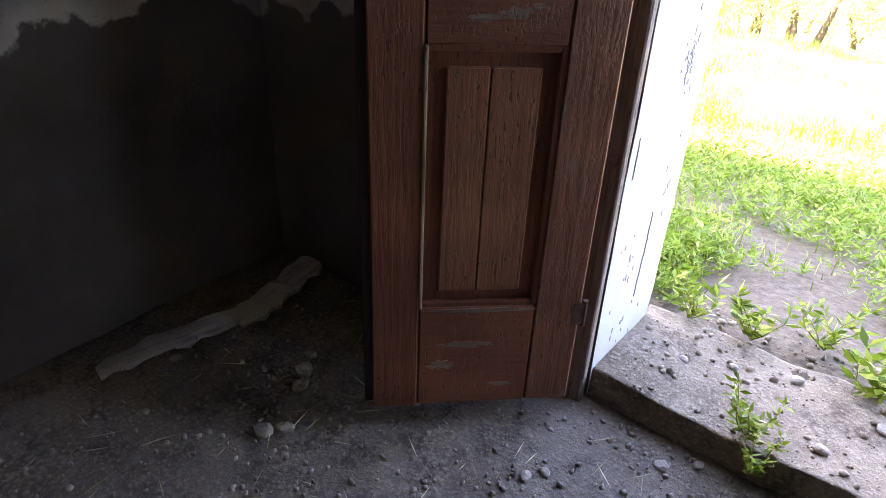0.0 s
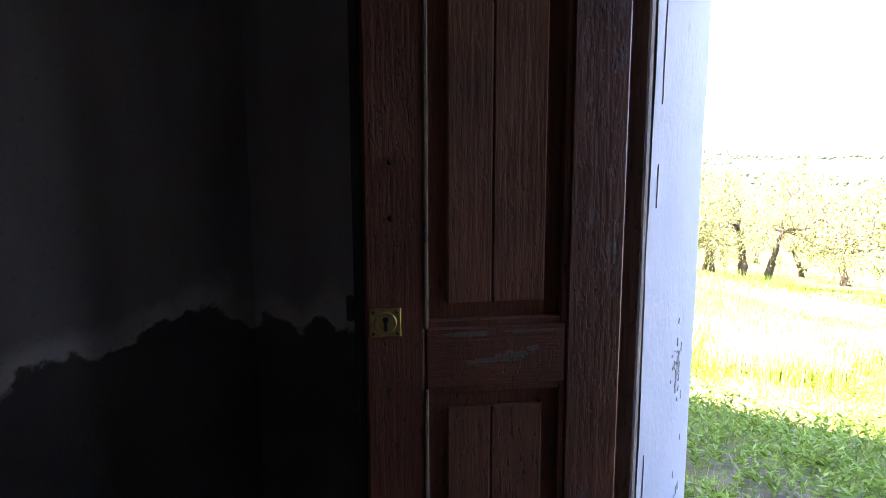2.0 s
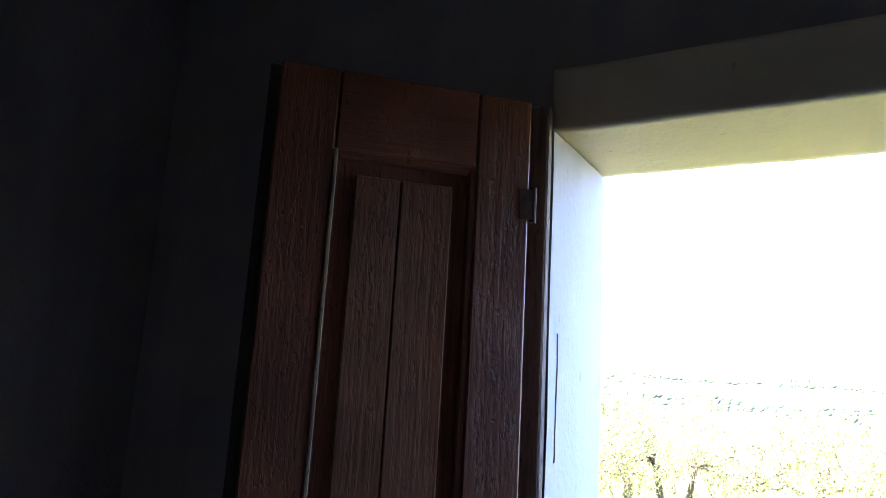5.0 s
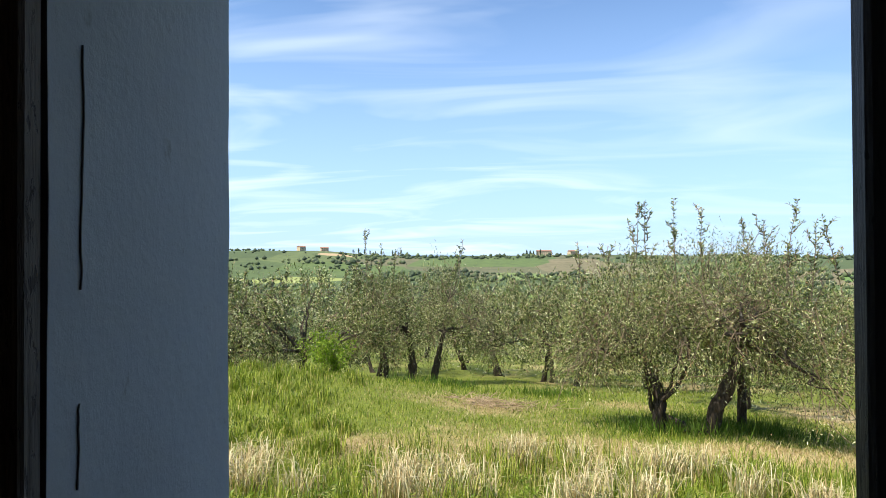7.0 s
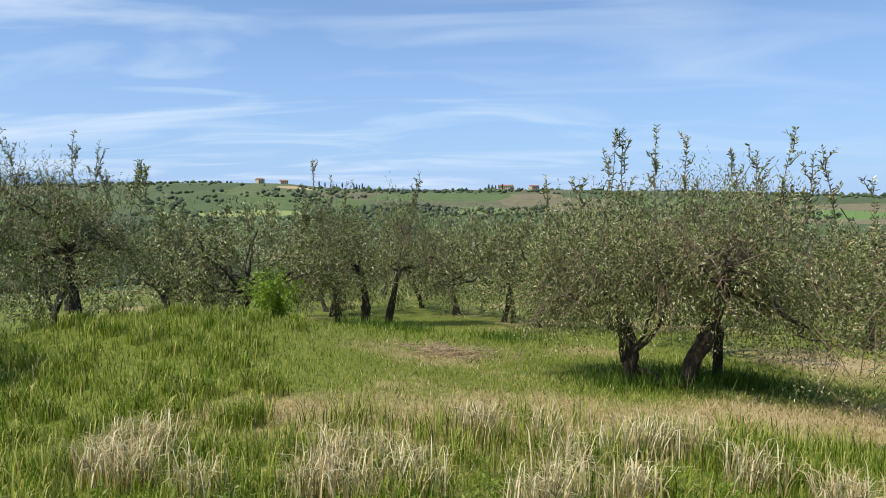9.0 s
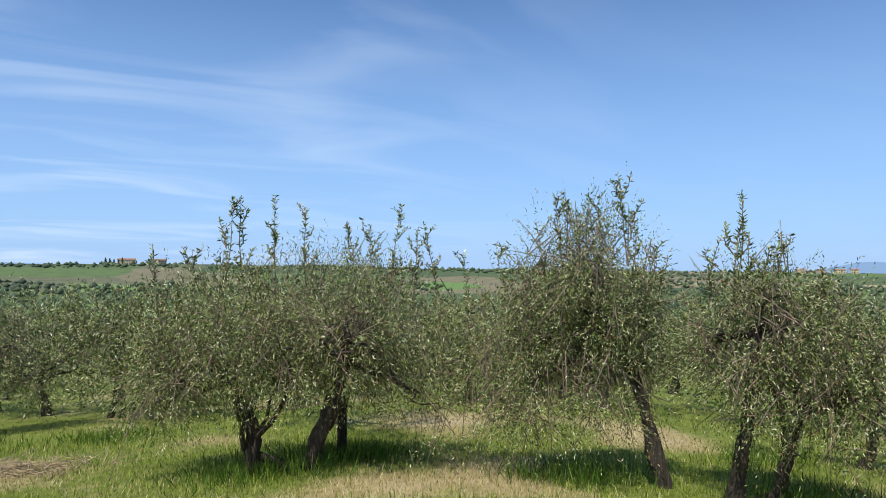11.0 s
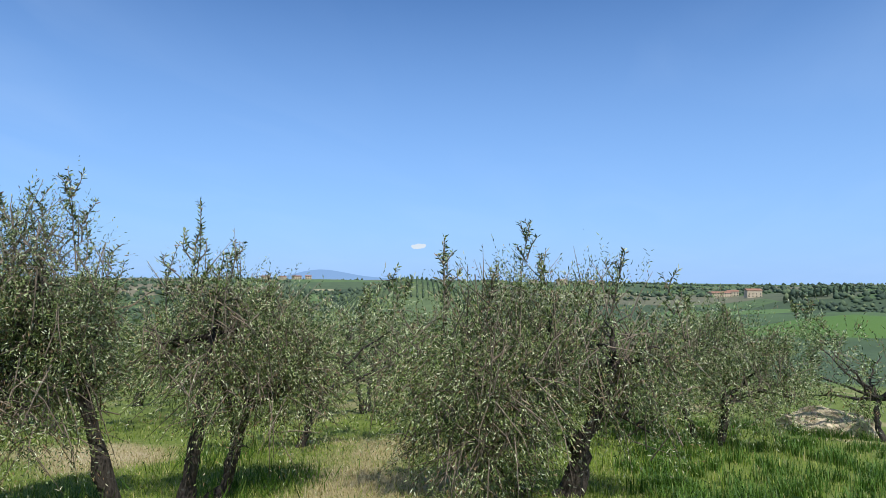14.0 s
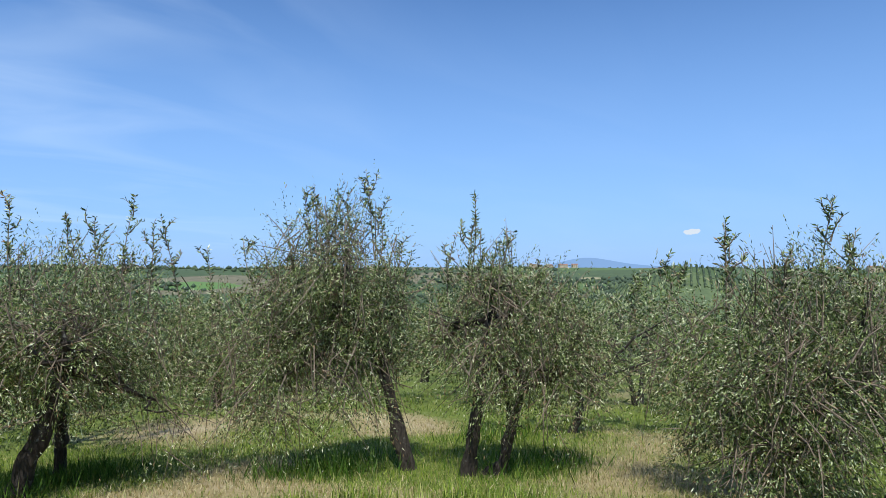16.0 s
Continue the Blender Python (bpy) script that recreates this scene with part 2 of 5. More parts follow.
def ground_material():
    """Meadow with straw patches near the house; fields, groves and woods in the distance."""
    m, t, b = material("meadow_and_fields", 0.95)
    p = position(t)
    flat = t.nodes.new("ShaderNodeVectorMath")
    flat.operation = "MULTIPLY"
    flat.inputs[1].default_value = (1, 1, 0)
    t.links.new(p, flat.inputs[0])
    f = flat.outputs[0]
    at = t.nodes.new("ShaderNodeAttribute")
    at.attribute_name = "dry"
    fine = noise_of(t, f, 9.0, 6, 0.7)
    clump = noise_of(t, f, 3.2, 6, 0.7)
    patch = math_of(t, "ADD", at.outputs["Fac"], math_of(t, "MULTIPLY", math_of(t, "SUBTRACT", clump, 0.5), 0.75))
    straw = ramp_of(t, fine, [(0.3, (0.25, 0.20, 0.085)), (0.7, (0.46, 0.37, 0.185))])
    straw = mix_of(t, ramp_of(t, patch, [(0.86, (0, 0, 0)), (1.0, (0.9, 0.9, 0.9))]), straw, (0.47, 0.37, 0.22))
    green = ramp_of(t, fine, [(0.3, (0.085, 0.115, 0.016)), (0.7, (0.21, 0.25, 0.04))])
    near = mix_of(t, ramp_of(t, patch, [(0.46, (0, 0, 0)), (0.74, (1, 1, 1))]), green, straw)
    cells = node(t, "ShaderNodeTexVoronoi", Scale=0.0065, Randomness=0.9)
    t.links.new(f, cells.inputs["Vector"])
    grey = t.nodes.new("ShaderNodeSeparateColor")
    t.links.new(cells.outputs["Color"], grey.inputs[0])
    field = ramp_of(t, grey.outputs[0], [(0.0, (0.065, 0.09, 0.042)), (0.18, (0.10, 0.15, 0.05)), (0.36, (0.07, 0.10, 0.046)),
                                         (0.52, (0.125, 0.185, 0.055)), (0.68, (0.075, 0.105, 0.048)), (0.80, (0.27, 0.215, 0.135)), (0.86, (0.14, 0.18, 0.07)), (1.0, (0.09, 0.125, 0.052))])
    field = mix_of(t, ramp_of(t, noise_of(t, f, 0.06, 6, 0.7), [(0.45, (0, 0, 0)), (0.68, (0.55, 0.55, 0.55))]), field, (0.04, 0.058, 0.03))
    # single fields that catch the eye: young wheat, ploughed earth, stubble
    for az, r, size, colour in ((104, 400, 95, (0.10, 0.17, 0.032)), (56, 780, 55, (0.40, 0.31, 0.19)), (62, 900, 40, (0.34, 0.30, 0.16)), (-17, 1080, 70, (0.42, 0.32, 0.19)), (-21, 700, 90, (0.26, 0.30, 0.10)),
                                (-14, 520, 70, (0.16, 0.27, 0.09)), (-1, 560, 90, (0.15, 0.24, 0.06)), (0, 780, 80, (0.17, 0.24, 0.08)), (28, 800, 90, (0.13, 0.22, 0.06)), (94, 640, 60, (0.10, 0.165, 0.05)), (99, 650, 50, (0.12, 0.185, 0.055))):
        o = t.nodes.new("ShaderNodeVectorMath")
        o.operation = "DISTANCE"
        o.inputs[1].default_value = (r * math.sin(radians(az)), r * math.cos(radians(az)), 0)
        t.links.new(f, o.inputs[0])
        edge = math_of(t, "ADD", math_of(t, "DIVIDE", o.outputs["Value"], size), math_of(t, "MULTIPLY", noise_of(t, f, 0.012, 2), 0.9))
        field = mix_of(t, ramp_of(t, edge, [(0.0, (1, 1, 1)), (0.95, (1, 1, 1)), (0.98, (0, 0, 0))]), field, colour)
    dist = t.nodes.new("ShaderNodeVectorMath")
    dist.operation = "LENGTH"
    t.links.new(f, dist.inputs[0])
    far = ramp_of(t, math_of(t, "DIVIDE", dist.outputs["Value"], 200.0), [(0.25, (0, 0, 0)), (0.5, (1, 1, 1))])
    base = mix_of(t, far, near, field)
    # trodden bare earth outside the doorway
    off = t.nodes.new("ShaderNodeVectorMath")
    off.operation = "DISTANCE"
    off.inputs[1].default_value = (0.5, 0.3, 0)
    t.links.new(f, off.inputs[0])
    bare = ramp_of(t, math_of(t, "DIVIDE", math_of(t, "ADD", off.outputs["Value"], math_of(t, "MULTIPLY", noise_of(t, f, 3.0, 5), 1.6)), 6.0), [(0.30, (1, 1, 1)), (0.62, (0, 0, 0))])
    earth = ramp_of(t, noise_of(t, f, 30.0, 6, 0.7), [(0.3, (0.06, 0.042, 0.027)), (0.7, (0.17, 0.125, 0.085))])
    base = mix_of(t, bare, base, earth)
    t.links.new(base, b.inputs["Base Color"])
    bump_to(t, b, fine, 0.5, 0.05)
    return m


GROUND = ground_material()


def bark():
    m, t, b = material("olive_bark", 0.95)
    v = coords(t, (9, 9, 2.2))
    n = noise_of(t, v, 4.0, 8, 0.7, 0.6)
    li = noise_of(t, coords(t), 11.0, 5)
    c = ramp_of(t, n, [(0.3, (0.022, 0.017, 0.013)), (0.6, (0.085, 0.068, 0.054)), (0.8, (0.17, 0.15, 0.125))])
    c = mix_of(t, ramp_of(t, li, [(0.62, (0, 0, 0)), (0.70, (0.6, 0.6, 0.6))]), c, (0.26, 0.26, 0.22))
    t.links.new(c, b.inputs["Base Color"])
    bump_to(t, b, n, 0.9, 0.03)
    return m


def leaf_material(name, stops, rough=0.5, glow=0.25):
    m, t, b = material(name, rough)
    g = t.nodes.new("ShaderNodeNewGeometry")
    c = ramp_of(t, g.outputs["Random Per Island"], stops)
    t.links.new(c, b.inputs["Base Color"])
    tr = t.nodes.new("ShaderNodeBsdfTranslucent")
    t.links.new(c, tr.inputs["Color"])
    mx = node(t, "ShaderNodeMixShader", Fac=glow)
    t.links.new(b.outputs[0], mx.inputs[1])
    t.links.new(tr.outputs[0], mx.inputs[2])
    t.links.new(mx.outputs[0], t.nodes["Material Output"].inputs["Surface"])
    return m


BARK = bark()
OLIVE = leaf_material("olive_leaves", [(0.0, (0.030, 0.048, 0.012)), (0.38, (0.08, 0.115, 0.028)), (0.45, (0.19, 0.245, 0.066)), (0.72, (0.32, 0.38, 0.12)),
                                       (0.80, (0.56, 0.58, 0.31)), (0.91, (0.74, 0.74, 0.48)), (0.94, (0.36, 0.23, 0.11)), (1.0, (0.24, 0.15, 0.08))], 0.38, 0.18)
GRASS = leaf_material("grass_blades", [(0.0, (0.06, 0.115, 0.010)), (0.45, (0.20, 0.285, 0.026)), (0.8, (0.38, 0.44, 0.07)), (1.0, (0.58, 0.49, 0.22))], 0.5, 0.35)
WEED = leaf_material("weed_leaves", [(0.0, (0.10, 0.17, 0.02)), (0.5, (0.20, 0.31, 0.04)), (0.9, (0.32, 0.42, 0.08)), (1.0, (0.42, 0.40, 0.16))], 0.5, 0.4)
LUSH = leaf_material("lush_grass_blades", [(0.0, (0.036, 0.080, 0.008)), (0.5, (0.088, 0.17, 0.018)), (0.9, (0.15, 0.26, 0.035)), (1.0, (0.28, 0.29, 0.08))], 0.5, 0.35)
STRAW = leaf_material("dry_grass_blades", [(0.0, (0.34, 0.26, 0.12)), (0.45, (0.60, 0.50, 0.27)), (0.8, (0.88, 0.80, 0.56)), (1.0, (0.20, 0.26, 0.06))], 0.6, 0.3)
MOWN = leaf_material("mown_straw_blades", [(0.0, (0.27, 0.215, 0.08)), (0.5, (0.46, 0.38, 0.18)), (0.9, (0.66, 0.57, 0.33)), (1.0, (0.20, 0.26, 0.06))], 0.6, 0.25)
# greens pulled towards blue: distance haze is put into the leaf colour
HAZY_WOODS = leaf_material("hazy_woodland_leaves", [(0.0, (0.045, 0.066, 0.042)), (0.6, (0.075, 0.105, 0.058)), (0.9, (0.11, 0.145, 0.07)), (1.0, (0.16, 0.19, 0.09))], 0.9, 0.05)


def simple(name, color, rough=0.8, metal=0.0, spread=0.25, scale=20.0):
    m, t, b = material(name, rough, metal)
    n = noise_of(t, coords(t), scale, 5, 0.6)
    t.links.new(ramp_of(t, n, [(0.3, tuple(c * (1 - spread) for c in color)), (0.7, tuple(min(1, c * (1 + spread)) for c in color))]), b.inputs["Base Color"])
    bump_to(t, b, n, 0.2, 0.004)
    return m


BARE_TWIG = simple("dry_brown_prunings", (0.38, 0.29, 0.19), 0.9, 0.0, 0.4, 6.0)
TWIG = simple("grey_brown_twigs", (0.22, 0.17, 0.12), 0.9, 0.0, 0.45, 9.0)
BRASS = simple("tarnished_brass", (0.55, 0.40, 0.15), 0.35, 1.0, 0.3, 60)
IRON = simple("rusty_iron", (0.09, 0.05, 0.035), 0.75, 0.6, 0.4, 50)
# black solids that stand for the shade inside keyhole and screw holes
BLACK = simple("hole_shade_black", (0.012, 0.01, 0.01), 0.9)


# ---- building helpers ----
def box(bm, x0, y0, z0, x1, y1, z1):
    v = [bm.verts.new((x, y, z)) for z in (z0, z1) for y in (y0, y1) for x in (x0, x1)]
    for q in ((0, 2, 3, 1), (4, 5, 7, 6), (0, 1, 5, 4), (2, 6, 7, 3), (0, 4, 6, 2), (1, 3, 7, 5)):
        bm.faces.new([v[k] for k in q])
    return v


def mesh_of(name, bm, mat, smooth=False, bevel=0.0):
    if bevel:
        bmesh.ops.bevel(bm, geom=bm.edges[:], offset=bevel, segments=1, affect="EDGES", clamp_overlap=True)
    bmesh.ops.recalc_face_normals(bm, faces=bm.faces[:])
    me = bpy.data.meshes.new(name)
    bm.to_mesh(me)
    bm.free()
    me.materials.append(mat)
    if smooth:
        me.polygons.foreach_set("use_smooth", [True] * len(me.polygons))
    return me


def part(name, bm, mat, parent, label="", bevel=0.0, smooth=False):
    ob = new(name, mesh_of(name, bm, mat, smooth, bevel))
    ob.parent = parent
    return tagged(ob, label)


def thing(name, label, category, m=None, group="", kind=""):
    ob = new(name)
    ob.empty_display_size = 0.1
    if m is not None:
        ob.matrix_world = m
    return tagged(ob, label, category, group, kind)


def array_mesh(name, verts, faces, mat, smooth=False):
    me = bpy.data.meshes.new(name)
    verts, faces = np.asarray(verts, np.float32), np.asarray(faces, np.int32)
    k = faces.shape[1]
    me.vertices.add(len(verts))
    me.vertices.foreach_set("co", verts.ravel())
    me.loops.add(faces.size)
    me.loops.foreach_set("vertex_index", faces.ravel())
    me.polygons.add(len(faces))
    me.polygons.foreach_set("loop_start", np.arange(0, faces.size, k, dtype=np.int32))
    me.update(calc_edges=True)
    me.materials.append(mat)
    if smooth:
        me.polygons.foreach_set("use_smooth", np.ones(len(faces), bool))
    return me


def fbm(x, y, seed=0, octaves=4, base=1.0):
    """Smooth value noise on arrays, about -1 to 1."""
    x, y = np.asarray(x, float), np.asarray(y, float)
    out, amp = np.zeros_like(x), 1.0
    for o in range(octaves):
        fx, fy = x * base * 2 ** o + seed * 17.3, y * base * 2 ** o - seed * 9.1
        ix, iy = np.floor(fx), np.floor(fy)
        ux, uy = fx - ix, fy - iy
        ux, uy = ux * ux * (3 - 2 * ux), uy * uy * (3 - 2 * uy)

        def h(a, b):
            s = np.sin(a * 127.1 + b * 311.7 + seed * 74.7) * 43758.5453
            return 2 * (s - np.floor(s)) - 1

        out += amp * ((h(ix, iy) * (1 - ux) + h(ix + 1, iy) * ux) * (1 - uy) + (h(ix, iy + 1) * (1 - ux) + h(ix + 1, iy + 1) * ux) * uy)
        amp *= 0.5
    return out / 1.6


# ---- the lie of the land ----
R_STEPS = [0, 2, 5, 10, 15, 30, 60, 150, 320, 600, 1000, 1600, 2500, 6000]
Z_STEPS = [0.03, -0.15, -0.52, -1.17, -1.75, -3.5, -7.2, -19.0, -34.0, -38.0, -28.0, -20.0, -32.0, -60.0]
CREST_AZ = [-60, -40, -30, -24, -18, -14, -8, -2, 5, 20, 31, 50, 60, 70, 84, 92, 97, 100, 110, 130]
CREST_EL = [0.3, 0.4, 0.5, 0.75, 0.7, 0.35, 0.1, 0.15, 0.2, 0.0, -0.15, -0.2, -0.25, -0.3, -0.5, -0.6, -0.8, -0.5, -0.5, -0.4]
HOUSE = (-8.0, 2.3, -4.4, 0.348)      # outer faces x0, x1, y0, y1


def ground_height(x, y):
    x, y = np.asarray(x, float), np.asarray(y, float)
    r = np.hypot(x - 0.5, y - 0.35)
    a = np.degrees(np.arctan2(x - 0.5, y - 0.35))
    z = np.interp(r, R_STEPS, Z_STEPS)
    z = z + 0.06 * fbm(x, y, 3, 3, 0.35) * np.clip(r / 4, 0.15, 1.5)
    z = z + 0.7 * np.exp(-((x + 5.2) ** 2 / 18 + (y - 10.5) ** 2 / 7))      # grassy bank
    z = z + np.clip((r - 120) / 600, 0, 1) * 9 * fbm(x, y, 5, 3, 1 / 330.0)
    # the far ridge, a low orchard hill before it and the swell of a green field
    ridge = np.exp(-((r - 1250) / 430) ** 2)
    crest = 1250 * np.tan(np.radians(np.interp(a, CREST_AZ, CREST_EL))) - 3 + 4 * fbm(x, y, 6, 3, 1 / 160.0)
    z = z * (1 - ridge) + crest * ridge
    z = z + 36 * np.exp(-((r - 560) / 150) ** 2 - ((a - 70) / 6.5) ** 2)
    z = z + 14 * np.exp(-((r - 470) / 130) ** 2 - ((a - 106) / 9) ** 2)
    z = z + 9 * np.exp(-((r - 800) / 140) ** 2 - ((a - 108) / 9) ** 2)
    return z


STRAW_SPOTS = [(-0.8, 7.9, 0.8), (-1.9, 6.4, 0.8), (-1.6, 10.0, 1.3), (1.2, 6.5, 1.3), (4.6, 6.6, 0.9), (6.0, 11.4, 1.3), (8.1, 4.2, 1.1), (7.5, 2.8, 0.8),
               (5.2, 7.8, 0.9), (0.1, 9.8, 1.2), (3.2, 7.0, 0.8), (10.0, 4.6, 1.2), (4.4, 5.0, 1.0), (8.4, 8.6, 1.2), (2.2, 11.5, 1.0)]
GREEN_SPOTS = [(-5.5, 9.0, 2.8), (-4.6, 6.5, 1.8), (3.5, 8.9, 0.8), (2.3, 8.2, 0.5), (5.2, 6.7, 0.6), (11.2, 0.0, 2.4), (6.9, 4.9, 0.5), (7.2, 9.8, 1.0), (-1.4, 12.4, 1.3), (0.9, 12.4, 0.9), (8.6, 6.6, 0.8), (3.6, 5.2, 0.9)]


def dryness(x, y):
    """Straw (positive) and green (negative) patches of the meadow."""
    x, y = np.asarray(x, float), np.asarray(y, float)
    d = 0.5 * fbm(x, y, 7, 4, 0.45) - 0.12
    for u, v, w in STRAW_SPOTS:
        d = d + 0.44 * np.exp(-((x - u) ** 2 + (y - v) ** 2) / w ** 2)
    for u, v, w in GREEN_SPOTS:
        d = d - 0.6 * np.exp(-((x - u) ** 2 + (y - v) ** 2) / w ** 2)
    return d


def spread_lines(fine0, fine1, step, reach, grow=1.075):
    mid = list(np.arange(fine0, fine1 + step / 2, step))
    d, up = step, [mid[-1]]
    while up[-1] < reach:
        d *= grow
        up.append(up[-1] + d)
    d, down = step, [mid[0]]
    while down[-1] > -reach:
        d *= grow
        down.append(down[-1] - d)
    return np.array(down[:0:-1] + mid + up[1:])


def build_ground():
    xs, ys = spread_lines(-7, 14, 0.22, 4600), spread_lines(-3, 15, 0.22, 4600)
    gx, gy = np.meshgrid(xs, ys)
    z = ground_height(gx, gy)
    inside = (gx > HOUSE[0] + 0.1) & (gx < HOUSE[1] - 0.1) & (gy > HOUSE[2] + 0.1) & (gy < HOUSE[3] - 0.08)
    z = np.where(inside, -0.35, z)
    n, m = len(xs), len(ys)
    idx = np.arange(n * m).reshape(m, n)
    faces = np.stack([idx[:-1, :-1], idx[:-1, 1:], idx[1:, 1:], idx[1:, :-1]], -1).reshape(-1, 4)
    ob = new("ground", array_mesh("ground", np.stack([gx, gy, z], -1).reshape(-1, 3), faces, GROUND, True))
    dry = ob.data.attributes.new("dry", "FLOAT", "POINT")
    dry.data.foreach_set("value", np.clip(dryness(gx, gy) + 0.5, 0, 1).astype(np.float32).ravel())
    tagged(ob, "grassy slope running down to fields and low hills", "ground", kind="structure")


build_ground()

# ---- the room ----
WALL_T, LINTEL_Z, DOOR_W, ROOM_H = 0.348, 2.12, 1.05, 2.75
# unseen eaves, raised until the house shade reaches far enough outside the door
X0, X1, Y0, EAVES = -1.25, 1.95, -3.9, 5.4
FLOOR_Z = -0.06


def rough_grid(x0, x1, y0, y1, z, step, amp, seed, drop=0.0):
    """A bumpy slab top with skirts down to its foot."""
    nx, ny = max(2, int((x1 - x0) / step)), max(2, int((y1 - y0) / step))
    gx, gy = np.meshgrid(np.linspace(x0, x1, nx), np.linspace(y0, y1, ny))
    gz = z + amp * fbm(gx, gy, seed, 5, 4.0)
    v = np.stack([gx, gy, gz], -1).reshape(-1, 3)
    idx = np.arange(nx * ny).reshape(ny, nx)
    f = np.stack([idx[:-1, :-1], idx[:-1, 1:], idx[1:, 1:], idx[1:, :-1]], -1).reshape(-1, 4)
    rim = np.concatenate([idx[0, :], idx[1:, -1], idx[-1, -2::-1], idx[-2:0:-1, 0]])
    low = v[rim] - [0, 0, drop]
    k = len(v) + np.arange(len(rim))
    side = np.stack([rim, k, np.roll(k, -1), np.roll(rim, -1)], -1)
    return np.concatenate([v, low]), np.concatenate([f, side])


def build_room():
    v, f = rough_grid(X0 - 0.02, X1 + 0.02, Y0 - 0.02, 0.03, FLOOR_Z, 0.05, 0.012, 11, 0.2)
    tagged(new("floor", array_mesh("floor", v, f, FLOOR_DIRT, True)), "dusty dirt floor with grit and rubble", "floor", kind="structure")
    v, f = rough_grid(0.004, DOOR_W - 0.004, 0.004, 0.42, 0.025, 0.012, 0.022, 12, 0.22)
    tagged(new("threshold", array_mesh("threshold", v, f, SOIL, True)), "crumbling earth threshold under the doorway", "threshold", kind="structure")
    walls = {
        "wall_west": (X0 - 0.5, HOUSE[2], -0.4, X0, HOUSE[3], EAVES),
        # unseen wing, added to widen the house shade on the ground outside
        "wall_shade_wing_front": (HOUSE[0], 0, -1.2, X0 - 0.5, HOUSE[3], EAVES),
        "wall_shade_wing_back": (HOUSE[0], HOUSE[2], -1.2, X0 - 0.5, HOUSE[2] + 0.4, EAVES),
        "wall_shade_wing_end": (HOUSE[0], HOUSE[2] + 0.4, -1.2, HOUSE[0] + 0.4, 0, EAVES),
        "wall_east": (X1, HOUSE[2], -0.4, HOUSE[1], HOUSE[3], EAVES),
        "wall_south": (X0, HOUSE[2], -0.4, X1, Y0, EAVES),
    }
    for name, b in walls.items():
        bm = bmesh.new()
        box(bm, *b)
        tagged(new(name, mesh_of(name, bm, DAMP)), "plastered wall with dark rising damp and salts", "wall", kind="structure")
    # the door wall: two piers and the masonry over the lintel
    bm = bmesh.new()
    box(bm, X0, 0, -0.4, 0, WALL_T, EAVES)
    box(bm, DOOR_W, 0, -0.4, X1, WALL_T, EAVES)
    box(bm, 0, 0, LINTEL_Z + 0.14, DOOR_W, WALL_T, EAVES)
    tagged(new("wall_north", mesh_of("wall_north", bm, DAMP)), "plastered wall round the doorway with damp stains", "wall", kind="structure")
    bm = bmesh.new()
    box(bm, X0, Y0, ROOM_H, X1, 0, ROOM_H + 0.12)
    tagged(new("ceiling", mesh_of("ceiling", bm, CEILING)), "dim plastered ceiling", "ceiling", kind="structure")
    bm = bmesh.new()
    box(bm, HOUSE[0] - 0.1, HOUSE[2] - 0.3, EAVES + 0.002, HOUSE[1] + 0.1, HOUSE[3] + 0.12, EAVES + 0.14)
    tagged(new("roof", mesh_of("roof", bm, ROOF_TILE)), "terracotta roof out of view, set high to shade the ground by the door", "roof", kind="structure")


build_room()


def wavy_sheet(u0, u1, v0, v1, step, amp, seed, to_world):
    nu, nv = max(2, int((u1 - u0) / step)), max(2, int((v1 - v0) / step))
    gu, gv = np.meshgrid(np.linspace(u0, u1, nu), np.linspace(v0, v1, nv))
    h = amp * fbm(gu, gv, seed, 3, 4.0)
    idx = np.arange(nu * nv).reshape(nv, nu)
    f = np.stack([idx[:-1, :-1], idx[:-1, 1:], idx[1:, 1:], idx[1:, :-1]], -1).reshape(-1, 4)
    return to_world(gu.ravel(), gv.ravel(), h.ravel()), f


